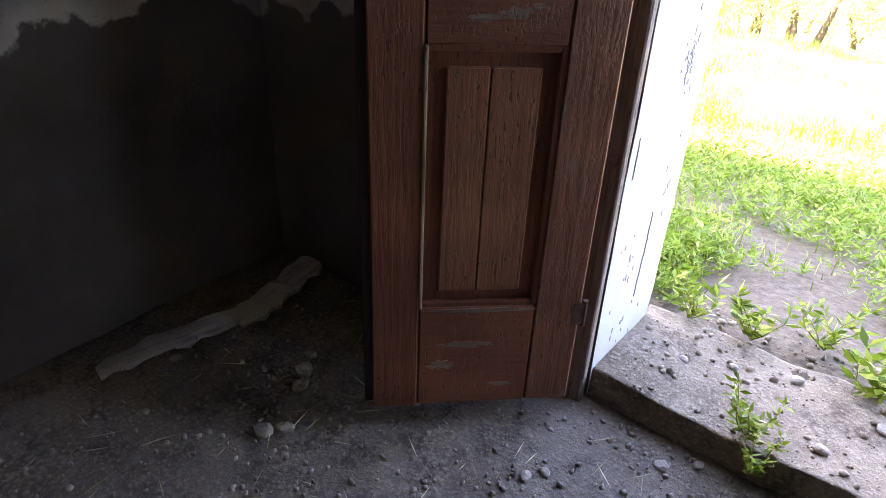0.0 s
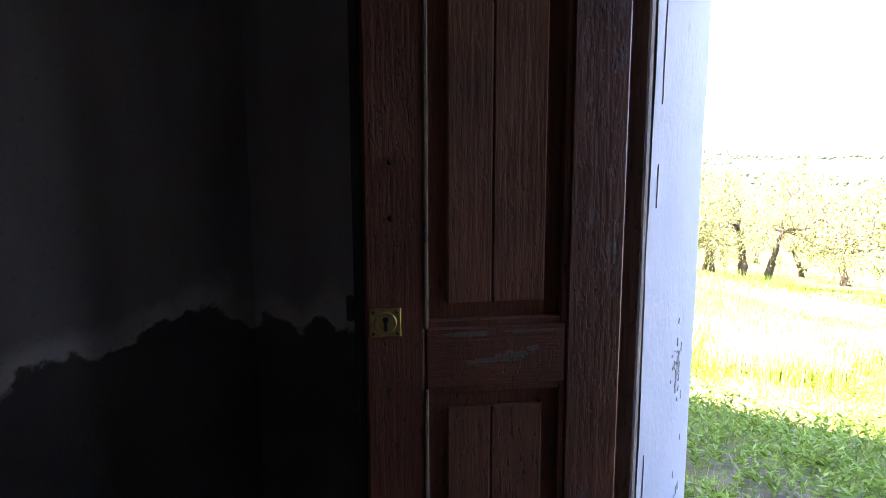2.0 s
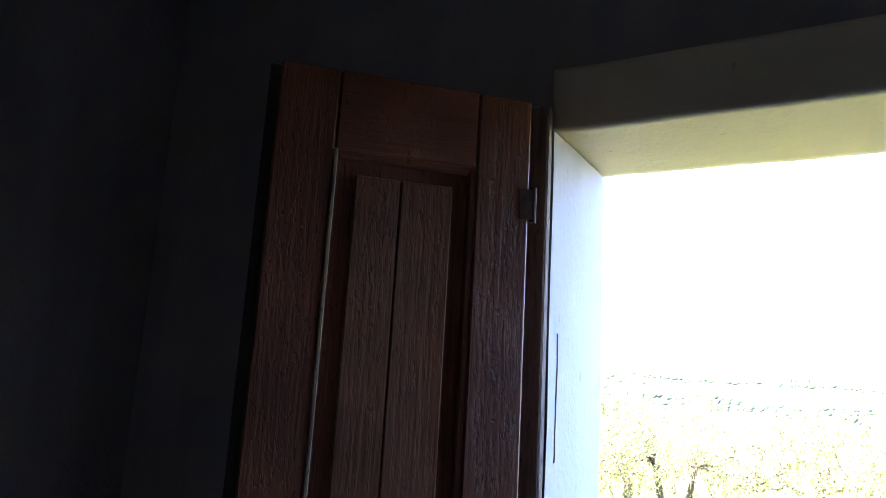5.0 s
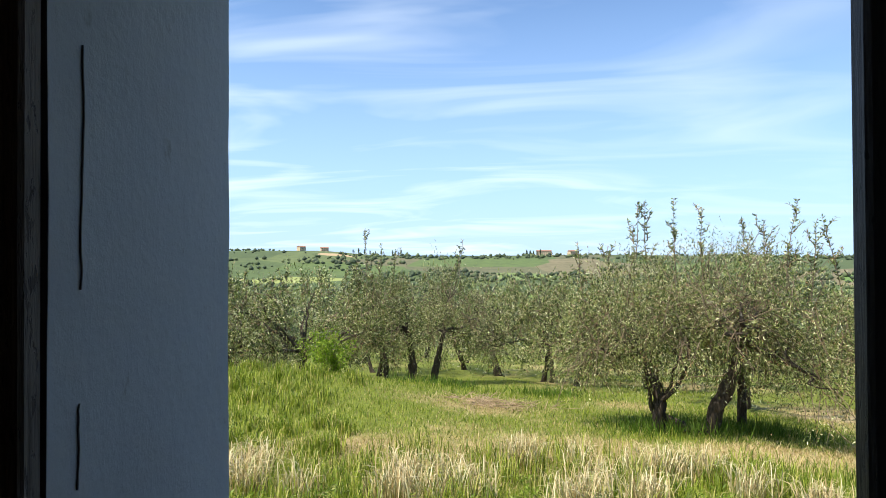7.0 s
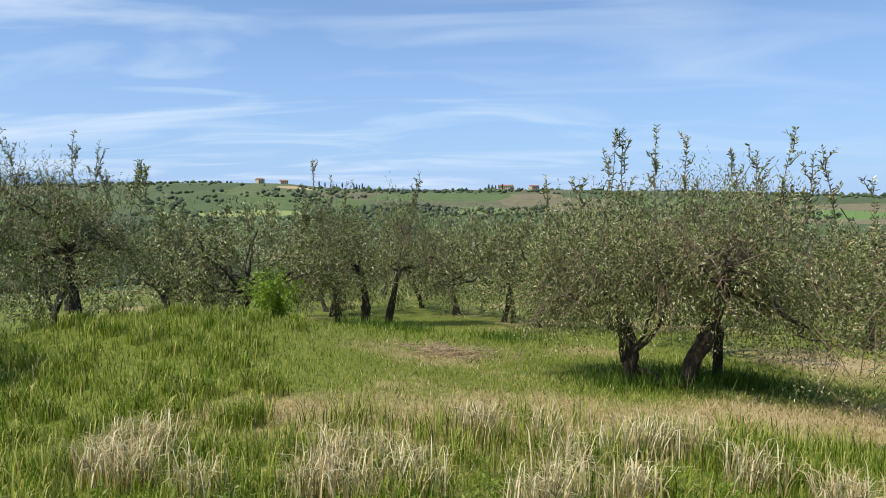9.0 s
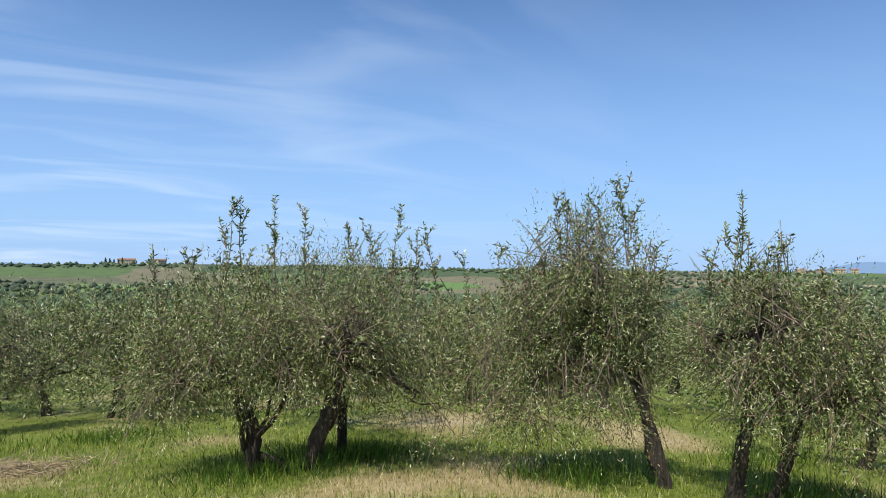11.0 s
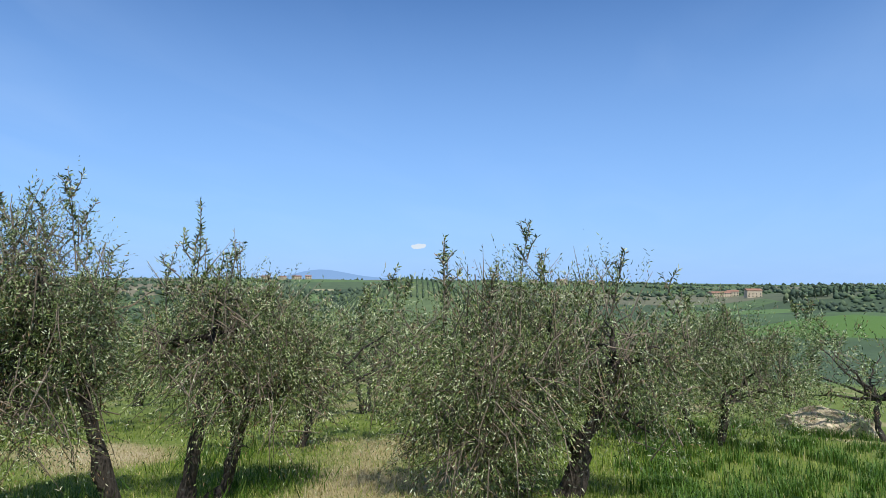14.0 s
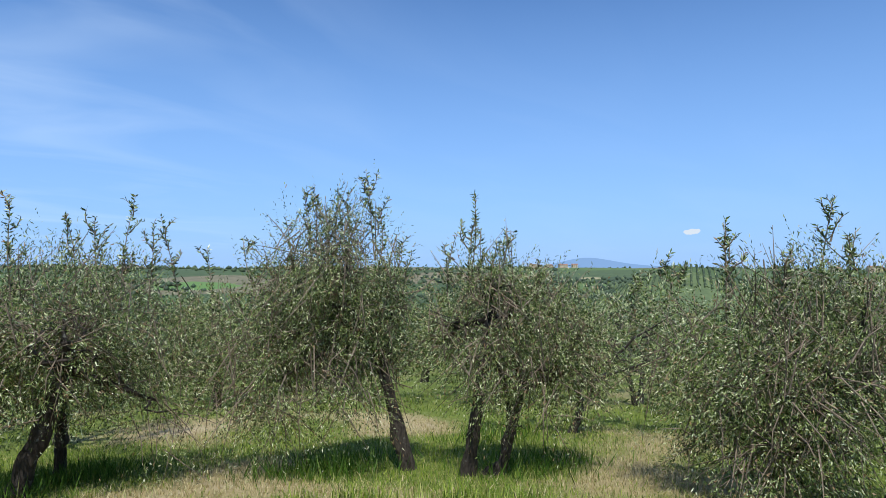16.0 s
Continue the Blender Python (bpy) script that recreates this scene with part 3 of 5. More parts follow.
def build_doorway():
    # whitewashed coats of plaster on the two reveals, a few millimetres proud of the masonry, with uneven arrises
    v, f = wavy_sheet(-0.006, WALL_T + 0.006, -0.05, LINTEL_Z, 0.012, 0.004, 21,
                      lambda u, w, h: np.stack([0.006 + h + 0.012 * u / WALL_T, u, w], -1))
    tagged(new("door_reveal", array_mesh("door_reveal", v, f, WHITEWASH, True)), "flaking whitewashed plaster reveal of the doorway", "door reveal", kind="structure")
    v, f = wavy_sheet(-0.006, WALL_T + 0.006, -0.05, LINTEL_Z, 0.02, 0.004, 22,
                      lambda u, w, h: np.stack([DOOR_W - 0.008 - h, u, w], -1))
    tagged(new("door_reveal", array_mesh("door_reveal", v, f, WHITEWASH, True)), "flaking whitewashed plaster reveal of the doorway", "door reveal", kind="structure")
    bm = bmesh.new()
    box(bm, 0.0, -0.004, LINTEL_Z, DOOR_W, WALL_T + 0.004, LINTEL_Z + 0.14)
    bmesh.ops.subdivide_edges(bm, edges=bm.edges[:], cuts=14, use_grid_fill=True)
    for vert in bm.verts:
        vert.co.z += 0.006 * float(fbm(vert.co.x, vert.co.y, 31, 3, 5.0))
    tagged(new("lintel", mesh_of("lintel", bm, CREAM, True)), "cracked cream-painted wooden lintel over the doorway", "lintel", kind="structure")
    # painted upright between leaf and jamb
    bm = bmesh.new()
    box(bm, -0.11, -0.036, FLOOR_Z - 0.02, 0.003, -0.008, LINTEL_Z + 0.05)
    tagged(new("door_frame", mesh_of("door_frame", bm, FRAME_PAINT, False, 0.004)), "plain grey-brown painted door frame upright", "door frame", kind="structure")
    # prop under the lintel
    post = thing("door_post", "dark weathered wooden post under the lintel", "post", pose(0.884, 0.225, 0))
    bm = bmesh.new()
    box(bm, -0.0215, -0.02, -0.01, 0.0215, 0.02, LINTEL_Z - 0.006)
    part("shaft", bm, DARK_POST, post, bevel=0.006)


build_doorway()

# ---- the door leaf, swung into the room ----
LEAF_W, LEAF_TOP, LEAF_T = 0.491, 2.144, 0.042
RAILS = ((0.015, 0.305), (0.894, 1.012), (1.99, LEAF_TOP))
STILE_L, STILE_R = 0.108, 0.110        # lock stile and hinge stile


def build_leaf():
    """In leaf space x runs from the hinge (0) to the lock edge, -y faces the room."""
    turn = Matrix.Translation((-0.019, -0.101, 0)) @ Matrix.Rotation(radians(180 + 43.7), 4, "Z")
    leaf = thing("door_leaf", "open brown-painted panelled wooden door leaf, weathered and cracked", "door", turn)
    W, T = LEAF_W, LEAF_T

    def strip(name, x0, x1, z0, z1, t0, t1, mat, label="", bevel=0.004):
        bm = bmesh.new()
        box(bm, x0, t0, z0, x1, t1, z1)
        return part(name, bm, mat, leaf, label, bevel)

    # room side is +y in leaf space after the turn
    strip("hinge_stile", 0, STILE_R, 0.018, LEAF_TOP, -T / 2, T / 2, DOOR_WORN, "hinge stile with cracked peeling paint")
    strip("lock_stile", W - STILE_L, W, 0.012, LEAF_TOP, -T / 2, T / 2, DOOR_WOOD)
    for z0, z1 in RAILS:
        strip("rail", STILE_R + 0.001, W - STILE_L - 0.001, z0, z1, -T / 2 + 0.001, T / 2 - 0.001, DOOR_RAIL)
    for z0, z1 in ((RAILS[0][1], RAILS[1][0]), (RAILS[1][1], RAILS[2][0])):
        x0, x1 = STILE_R + 0.001, W - STILE_L - 0.001
        mid = (x0 + x1) / 2 + 0.008
        # recessed field and two raised boards with a shrunk joint between them
        strip("panel", x0 - 0.004, x1 + 0.004, z0 - 0.004, z1 + 0.004, -0.008, 0.002, DOOR_WOOD, bevel=0.0)
        inset = 0.042
        for a, b in ((x0 + inset, mid - 0.0006), (mid + 0.0006, x1 - inset)):
            bm = bmesh.new()
            box(bm, a, 0.001, z0 + inset, b, 0.012, z1 - inset)
            part("panel_board", bm, DOOR_BOARD, leaf, bevel=0.003)
        # pale worn bead along the lock stile, plain ones elsewhere
        strip("bead", x1 - 0.006, x1 + 0.002, z0, z1, 0.0, T / 2 + 0.002, PALE_WOOD, "bead worn to pale wood", 0.002)
        strip("bead", x0 - 0.002, x0 + 0.012, z0, z1, 0.0, T / 2 - 0.004, DOOR_WOOD, "", 0.003)
        strip("bead", x0, x1, z0 - 0.002, z0 + 0.014, 0.0, T / 2 - 0.006, DOOR_WOOD, "", 0.003)
        strip("bead", x0, x1, z1 - 0.014, z1 + 0.002, 0.0, T / 2 - 0.006, DOOR_WOOD, "", 0.003)
    # places where the paint of the rails came off down to grey wood
    rng = np.random.default_rng(23)
    for x, z, w, h in ((0.215, 0.952, 0.036, 0.011), (0.275, 0.942, 0.030, 0.008), (0.175, 0.965, 0.012, 0.007), (0.30, 0.998, 0.05, 0.005), (0.19, 1.0, 0.05, 0.004), (0.27, 0.20, 0.06, 0.010),
                       (0.33, 0.14, 0.03, 0.016), (0.18, 0.075, 0.030, 0.007), (0.24, 0.297, 0.12, 0.006)):
        bm = bmesh.new()
        a = np.linspace(0, 2 * np.pi, 22, endpoint=False)
        k = rng.uniform(0.55, 1.25, 22)
        ring = [(x + w * c * math.cos(q), z + h * c * math.sin(q)) for q, c in zip(a, k)]
        low = [bm.verts.new((p, T / 2 - 0.003, q)) for p, q in ring]
        top = [bm.verts.new((p, T / 2 - 0.0004, min(q, 1.011))) for p, q in ring]
        bm.faces.new(top)
        for i in range(22):
            bm.faces.new((low[i], low[(i + 1) % 22], top[(i + 1) % 22], top[i]))
        bmesh.ops.recalc_face_normals(bm, faces=bm.faces[:])
        part("peeled_spot", bm, BARE_WOOD, leaf, "spot of bare grey wood")
    # rebated lip on the lock edge
    strip("rebate", W, W + 0.02, 0.012, LEAF_TOP, -T / 2, -0.004, DARK_POST, "dark rebated edge", 0.002)
    # lock plate with keyhole
    lx, lz = LEAF_W * 0.928, 1.027
    bm = bmesh.new()
    box(bm, lx - 0.029, T / 2, lz - 0.027, lx + 0.029, T / 2 + 0.004, lz + 0.027)
    plate = part("lock_plate", bm, BRASS, leaf, "square brass keyhole plate", 0.0015)
    bm = bmesh.new()
    bmesh.ops.create_cone(bm, cap_ends=True, segments=24, radius1=0.021, radius2=0.019, depth=0.003,
                          matrix=Matrix.Translation((lx, T / 2 + 0.0055, lz)) @ Matrix.Rotation(radians(-90), 4, "X"))
    part("escutcheon", bm, BRASS, plate, "round brass escutcheon")
    bm = bmesh.new()
    bmesh.ops.create_cone(bm, cap_ends=True, segments=12, radius1=0.0055, radius2=0.0055, depth=0.002,
                          matrix=Matrix.Translation((lx, T / 2 + 0.0076, lz + 0.006)) @ Matrix.Rotation(radians(-90), 4, "X"))
    box(bm, lx - 0.003, T / 2 + 0.0066, lz - 0.015, lx + 0.003, T / 2 + 0.0086, lz + 0.004)
    part("keyhole", bm, BLACK, plate, "keyhole with its inner shade as a black inlay")
    for dz in (-0.02, 0.02):
        for dx in (-0.022, 0.022):
            bm = bmesh.new()
            bmesh.ops.create_uvsphere(bm, u_segments=8, v_segments=5, radius=0.003, matrix=Matrix.Translation((lx + dx, T / 2 + 0.004, lz + dz)))
            part("screw", bm, IRON, plate)
    # bolt keeper at the lock edge, two old screw holes, hinges
    bm = bmesh.new()
    box(bm, W + 0.02, -0.016, lz + 0.0, W + 0.034, 0.006, lz + 0.045)
    part("latch", bm, IRON, leaf, "rusty iron latch", 0.003)
    for dz in (0.19, 0.29):
        bm = bmesh.new()
        bmesh.ops.create_uvsphere(bm, u_segments=8, v_segments=6, radius=0.006, matrix=Matrix.Translation((lx - 0.012, T / 2 - 0.001, lz + dz)))
        part("screw_hole", bm, BLACK, leaf, "old screw hole with its shade as a black bead")
    for z in (0.28, 1.93):
        bm = bmesh.new()
        bmesh.ops.create_cone(bm, cap_ends=True, segments=12, radius1=0.007, radius2=0.007, depth=0.07, matrix=Matrix.Translation((-0.010, T / 2 - 0.004, z)))
        box(bm, -0.008, T / 2 - 0.003, z - 0.03, 0.02, T / 2 + 0.002, z + 0.03)
        part("hinge", bm, IRON, leaf, "rusty iron hinge")


build_leaf()


# ---- olive trees ----
def tube(path, radii, sides, seed, rough=0.12):
    """A knobbly tapered tube along a path."""
    path, radii = np.asarray(path, float), np.asarray(radii, float)
    rng = np.random.default_rng(seed)
    n = len(path)
    tan = np.gradient(path, axis=0)
    tan /= np.linalg.norm(tan, axis=1)[:, None] + 1e-9
    ref = np.array([1.0, 0.17, 0.05])
    u = np.cross(tan, ref)
    u /= np.linalg.norm(u, axis=1)[:, None] + 1e-9
    w = np.cross(tan, u)
    ang = np.linspace(0, 2 * np.pi, sides, endpoint=False)
    wob = 1 + rough * rng.standard_normal((n, sides)) + rough * 1.2 * np.sin(2 * ang + rng.uniform(0, 6))[None]
    r = radii[:, None] * wob
    v = path[:, None] + r[..., None] * (np.cos(ang)[None, :, None] * u[:, None] + np.sin(ang)[None, :, None] * w[:, None])
    v = np.concatenate([v.reshape(-1, 3), path[-1:]])
    i = np.arange(n - 1)[:, None] * sides
    j = np.arange(sides)[None]
    k = (np.arange(sides) + 1)[None] % sides
    f = np.stack([i + j, i + k, i + sides + k, i + sides + j], -1).reshape(-1, 4)
    top = (n - 1) * sides
    cap = np.stack([top + np.arange(sides), top + (np.arange(sides) + 1) % sides, np.full(sides, n * sides), np.full(sides, n * sides)], -1)
    return v, f, cap


def tube_mesh(name, tubes, mat):
    verts, faces, n = [], [], 0
    for v, f, cap in tubes:
        verts.append(v)
        faces += [tuple(q) for q in (f + n).tolist()] + [tuple(q[:3]) for q in (cap + n).tolist()]
        n += len(v)
    me = bpy.data.meshes.new(name)
    me.from_pydata(np.concatenate(verts).tolist(), [], faces)
    me.materials.append(mat)
    me.polygons.foreach_set("use_smooth", [True] * len(me.polygons))
    return me


def curve_path(p0, p1, bend, n, rng):
    t = np.linspace(0, 1, n)[:, None]
    side = rng.normal(0, bend, 3)
    side[2] *= 0.3
    wig = rng.normal(0, bend * 0.18, (n, 3)) * np.sin(np.pi * t)
    return np.asarray(p0) * (1 - t) + np.asarray(p1) * t + side * np.sin(np.pi * t) + wig


def unit(a):
    return a / (np.linalg.norm(a, axis=-1, keepdims=True) + 1e-9)


def leaves_at(base, way, length, width, rng):
    """Diamond leaves: base points, directions, sizes."""
    n = len(base)
    side = unit(np.cross(way, rng.normal(0, 1, (n, 3))))
    mid = base + way * (length * 0.45)[:, None]
    v = np.stack([base, mid + side * (width / 2)[:, None], base + way * length[:, None], mid - side * (width / 2)[:, None]], 1)
    return v.reshape(-1, 3)


def olive_parts(seed, trunks, lobes, twigs, leaf_len, shoots, bare=420, per=12, sides=7, forks=4):
    """Meshes of one olive tree, its foot at the origin. trunks: (foot dx, foot dy, top dx, top dy, top z, radius); lobes: (x, y, z, radius);
    shoots: upright leafy shoots (x, y, foot z, top z), or how many to scatter over the crown."""
    rng = np.random.default_rng(seed)
    trunk_meshes, limb_meshes, heads = [], [], []
    for k, (fx, fy, tx, ty, tz, rad) in enumerate(trunks):
        path = curve_path((fx, fy, -0.15), (tx, ty, tz), 0.055, 13, rng)
        t = np.linspace(0, 1, 13)
        radii = rad * (1.0 - 0.35 * t) * (1 + 0.10 * np.sin(t * 9 + seed)) + rad * 0.45 * np.exp(-t * 9)
        trunk_meshes.append(tube_mesh("trunk", [tube(path, radii, 14, seed + k, 0.10)], BARK))
        heads.append((path[-1], rad * 0.64))
    lobes = np.asarray(lobes, float)
    for k, (x, y, z, r) in enumerate(lobes):
        h, rad = min(heads, key=lambda q: (q[0][0] - x) ** 2 + (q[0][1] - y) ** 2)
        path = curve_path(h, (x, y, z + 0.15 * r), 0.16, 9, rng)
        tubes = [tube(path, rad * np.linspace(0.78, 0.16, 9), sides, seed + 40 + k)]
        for _ in range(forks):
            a = path[rng.integers(3, 8)]
            d = unit(rng.normal(0, 1, 3) + [0, 0, 0.35])
            tubes.append(tube(curve_path(a, a + d * r * rng.uniform(0.4, 0.72), 0.12, 6, rng), np.linspace(rad * 0.28, 0.006, 6), 4, seed + 90 + k))
        limb_meshes.append(tube_mesh("limb", tubes, BARK))
    # leafy twigs grow in sprays: a few hundred spray centres, each with its own drift, most of them drooping
    weight = lobes[:, 3] ** 2.2
    sprays = max(30, twigs // 9)
    pick = rng.choice(len(lobes), sprays, p=weight / weight.sum())
    out = unit(rng.normal(0, 1, (sprays, 3)))
    rad = lobes[pick, 3] * rng.uniform(0.2, 1.0, sprays) ** 0.5 * (1 + 0.25 * rng.standard_normal(sprays) * (rng.random(sprays) < 0.3))
    centre = lobes[pick, :3] + out * rad[:, None] * [1, 1, 0.85]
    drift = unit(out * [0.9, 0.9, 0.5] + rng.normal(0, 0.35, (sprays, 3)) + [0, 0, -0.35])
    up = (out[:, 2] > 0.35) & (rng.random(sprays) < 0.8)
    drift[up] = unit(drift[up] * [0.5, 0.5, 0.2] + [0, 0, 0.9])
    which = rng.integers(0, sprays, twigs)
    start = centre[which] + rng.normal(0, 0.10, (twigs, 3))
    way = unit(drift[which] + rng.normal(0, 0.42, (twigs, 3)))
    droop = np.where(up[which], -0.15, rng.uniform(0.1, 0.75, twigs))
    tl = rng.uniform(0.16, 0.46, twigs)
    s = np.linspace(0.06, 1.0, per)
    pts = start[:, None] + way[:, None] * (tl[:, None] * s)[..., None]
    pts[..., 2] -= tl[:, None] * s ** 2 * droop[:, None]
    pts = pts.reshape(-1, 3)
    dirs = unit(np.repeat(way - np.stack([droop * 0, droop * 0, droop], -1) * 0.6, per, 0) * 0.9 + rng.normal(0, 0.55, (len(pts), 3)))
    gap = fbm(pts[:, 0] + 0.7 * pts[:, 2] + seed, pts[:, 1] + 1.3 * pts[:, 2] - seed, seed % 7, 2, 2.1)
    keep = (pts[:, 2] > 0.10) & (gap > -0.24 + 0.12 * rng.standard_normal(len(pts)))
    pts, dirs = pts[keep], dirs[keep]
    verts = [leaves_at(pts, dirs, leaf_len * rng.uniform(0.65, 1.3, len(pts)), leaf_len * rng.uniform(0.19, 0.29, len(pts)), rng)]
    # upright water shoots over the crown, each with a few side twigs
    if isinstance(shoots, int):
        rows = []
        for _ in range(shoots):
            q = lobes[rng.choice(len(lobes))]
            foot = q[2] + q[3] * 0.6
            rows.append((q[0] + rng.normal(0, 0.35) * q[3], q[1] + rng.normal(0, 0.35) * q[3], foot, foot + rng.uniform(0.35, 0.8)))
        shoots = rows
    stems, first, last = [], [], []
    for x, y, z0, z1 in shoots:
        low = np.array((x + rng.normal(0, 0.12), y + rng.normal(0, 0.12), z0 - 0.25))
        tip = np.array((x + rng.normal(0, 0.05), y + rng.normal(0, 0.05), z1))
        first.append(low)
        last.append(tip)
        for _ in range(int(3 + 3 * (z1 - z0))):
            a, t = low + (tip - low) * rng.uniform(0.25, 0.85), rng.uniform(0, 2 * np.pi)
            first.append(a)
            last.append(a + np.array((math.cos(t) * 0.12, math.sin(t) * 0.12, rng.uniform(0.12, 0.28))))
    for a, b in zip(first, last):
        path = curve_path(a, b, 0.03, 6, rng)
        stems.append(tube(path, np.linspace(0.009, 0.003, 6), 4, seed + 7, 0.05))
        n = int(75 * np.linalg.norm(b - a)) + 6
        tt = rng.uniform(0.1, 1, n)
        p = np.stack([np.interp(tt, np.linspace(0, 1, 6), path[:, c]) for c in range(3)], -1)
        d = unit(rng.normal(0, 1, (n, 3)) * [1, 1, 0.4] + [0, 0, 0.7])
        verts.append(leaves_at(p, d, max(leaf_len, 0.058) * rng.uniform(0.8, 1.35, n), max(leaf_len, 0.058) * 0.27 * rng.uniform(0.8, 1.3, n), rng))
    v = np.concatenate(verts)
    crown = array_mesh("crown", v, np.arange(len(v)).reshape(-1, 4), OLIVE)
    for k in rng.choice(twigs, min(twigs, bare), replace=False):
        e = start[k] + way[k] * tl[k] - np.array((0, 0, tl[k] * droop[k]))
        a = start[k] - way[k] * 0.25
        stems.append(tube(np.stack([a, (a + e) / 2 + rng.normal(0, 0.02, 3) + [0, 0, 0.03], e]), [0.008, 0.006, 0.002], 3, 5, 0.0))
    return trunk_meshes, limb_meshes, crown, tube_mesh("branchwork", stems, TWIG)


def place_tree(meshes, x, y, turn=0.0, size=1.0, label="grey-green olive tree with a short gnarled trunk", group="olive grove"):
    trunk_meshes, limb_meshes, crown, twigs = meshes
    m = Matrix.Translation((x, y, float(ground_height(x, y)))) @ Matrix.Rotation(radians(turn), 4, "Z") @ Matrix.Scale(size, 4)
    tree = thing("olive_tree", label, "tree", m, group)
    for name, data in [("trunk", d) for d in trunk_meshes] + [("limb", d) for d in limb_meshes] + [("crown", crown), ("branchwork", twigs)]:
        ob = new(name, data)
        ob.parent = tree
        if name in ("crown", "branchwork"):
            ob["kind"] = "stuff"
    return tree


# the trees nearest to the doorway, each with its own habit; offsets are along world x and y
def near_trees():
    def along(az):
        a = radians(az)
        return np.array((math.cos(a), -math.sin(a))), np.array((math.sin(a), math.cos(a)))

    def lob(az, rows):
        u, w = along(az)
        return [(*(a * u + b * w), z, r) for a, b, z, r in rows]

    def trk(az, rows):
        u, w = along(az)
        return [(*(a * u + b * w), *(c * u + d * w), z, r) for a, b, c, d, z, r in rows]

    two = olive_parts(3, trk(16, [(-0.66, 0.05, -0.82, 0.1, 1.05, 0.09), (0.0, 0.0, 0.5, -0.05, 1.3, 0.105), (0.48, 0.9, 0.46, 1.0, 0.9, 0.065), (0.0, -0.02, -0.68, 0.0, 0.26, 0.065)]),
                      lob(16, [(-1.45, 0.0, 1.25, 0.62), (-1.0, -0.3, 1.65, 0.72), (-0.35, 0.2, 1.8, 0.75), (0.35, -0.2, 1.75, 0.75), (1.0, 0.1, 1.72, 0.72), (1.45, -0.1, 1.3, 0.6),
                               (-0.3, -0.7, 1.58, 0.58), (0.5, -0.8, 1.58, 0.55), (-1.6, 0.3, 0.95, 0.42), (1.35, -0.4, 0.85, 0.45), (0.2, 0.8, 1.5, 0.8), (1.0, 0.7, 1.3, 0.7), (-1.0, 0.7, 1.4, 0.7)]),
                      9600, 0.045, lob(16, [(-0.95, 0, 2.2, 3.2), (-0.72, 0.1, 2.2, 3.2), (-0.38, -0.1, 2.3, 3.25), (0.0, 0, 2.3, 3.12), (0.48, 0.2, 2.3, 2.95), (0.75, -0.1, 2.3, 2.9), (1.2, 0, 2.2, 3.18), (1.5, 0.1, 2.0, 2.95),
                                           (-1.65, 0, 1.7, 2.65), (1.32, 0.3, 2.1, 2.9), (-1.3, 0.1, 2.0, 2.6), (1.85, 0, 1.7, 2.6)]), 800)
    place_tree(two, 2.78, 8.25, 0, 0.96, label="olive tree forking into two thick trunks from its base")
    lean = olive_parts(5, trk(43, [(0.0, 0.0, -0.42, 0.1, 1.45, 0.085)]),
                       lob(43, [(-0.85, 0.0, 2.3, 0.52), (-0.65, 0.05, 2.5, 0.42), (-1.1, -0.05, 2.42, 0.42), (-0.6, 0.1, 1.98, 0.58), (-1.2, 0.1, 1.95, 0.58), (-0.9, -0.2, 1.45, 0.68), (-1.65, 0.0, 1.45, 0.62), (-0.3, 0.1, 1.6, 0.45), (-1.45, -0.3, 0.98, 0.55),
                                (-0.8, 0.5, 1.4, 0.6), (-0.75, -0.35, 0.95, 0.48), (-0.15, 0.2, 1.15, 0.35), (-1.9, 0.2, 1.05, 0.42)]),
                       7400, 0.042, lob(43, [(-0.55, 0, 2.6, 3.38), (-0.75, 0.1, 2.6, 3.18), (-1.22, 0, 2.4, 3.15), (-0.36, 0.05, 2.4, 2.95), (-1.4, 0.1, 2.2, 2.85), (-0.98, 0, 2.6, 3.0), (-1.8, 0, 2.1, 2.6), (-0.1, 0.1, 2.0, 2.6)]), 700)
    place_tree(lean, 6.06, 5.94, label="tall narrow olive tree on a slender leaning trunk")
    twin = olive_parts(8, trk(51, [(0.0, 0.0, 0.25, 0.05, 1.65, 0.078), (0.30, 0.05, 0.6, 0.15, 0.85, 0.062), (0.05, -0.08, 0.4, 0.0, 0.12, 0.09)]),
                       lob(51, [(0.2, 0.0, 1.9, 0.42), (0.5, 0.2, 1.7, 0.5), (0.95, 0.1, 1.5, 0.52), (-0.1, 0.1, 1.5, 0.42), (0.3, -0.3, 1.25, 0.42), (0.8, -0.15, 1.1, 0.42), (1.3, 0.3, 1.25, 0.5), (0.2, 0.5, 1.5, 0.5)]),
                       4300, 0.042, lob(51, [(0.1, 0, 2.1, 3.02), (-0.1, 0, 2.0, 2.6), (0.5, 0.1, 2.0, 2.62), (0.34, 0, 2.0, 2.5), (0.0, 0.1, 2.0, 2.55), (0.85, 0.1, 1.9, 2.3)]), 420)
    place_tree(twin, 6.19, 5.26, label="olive tree with two dark trunks from one stump")
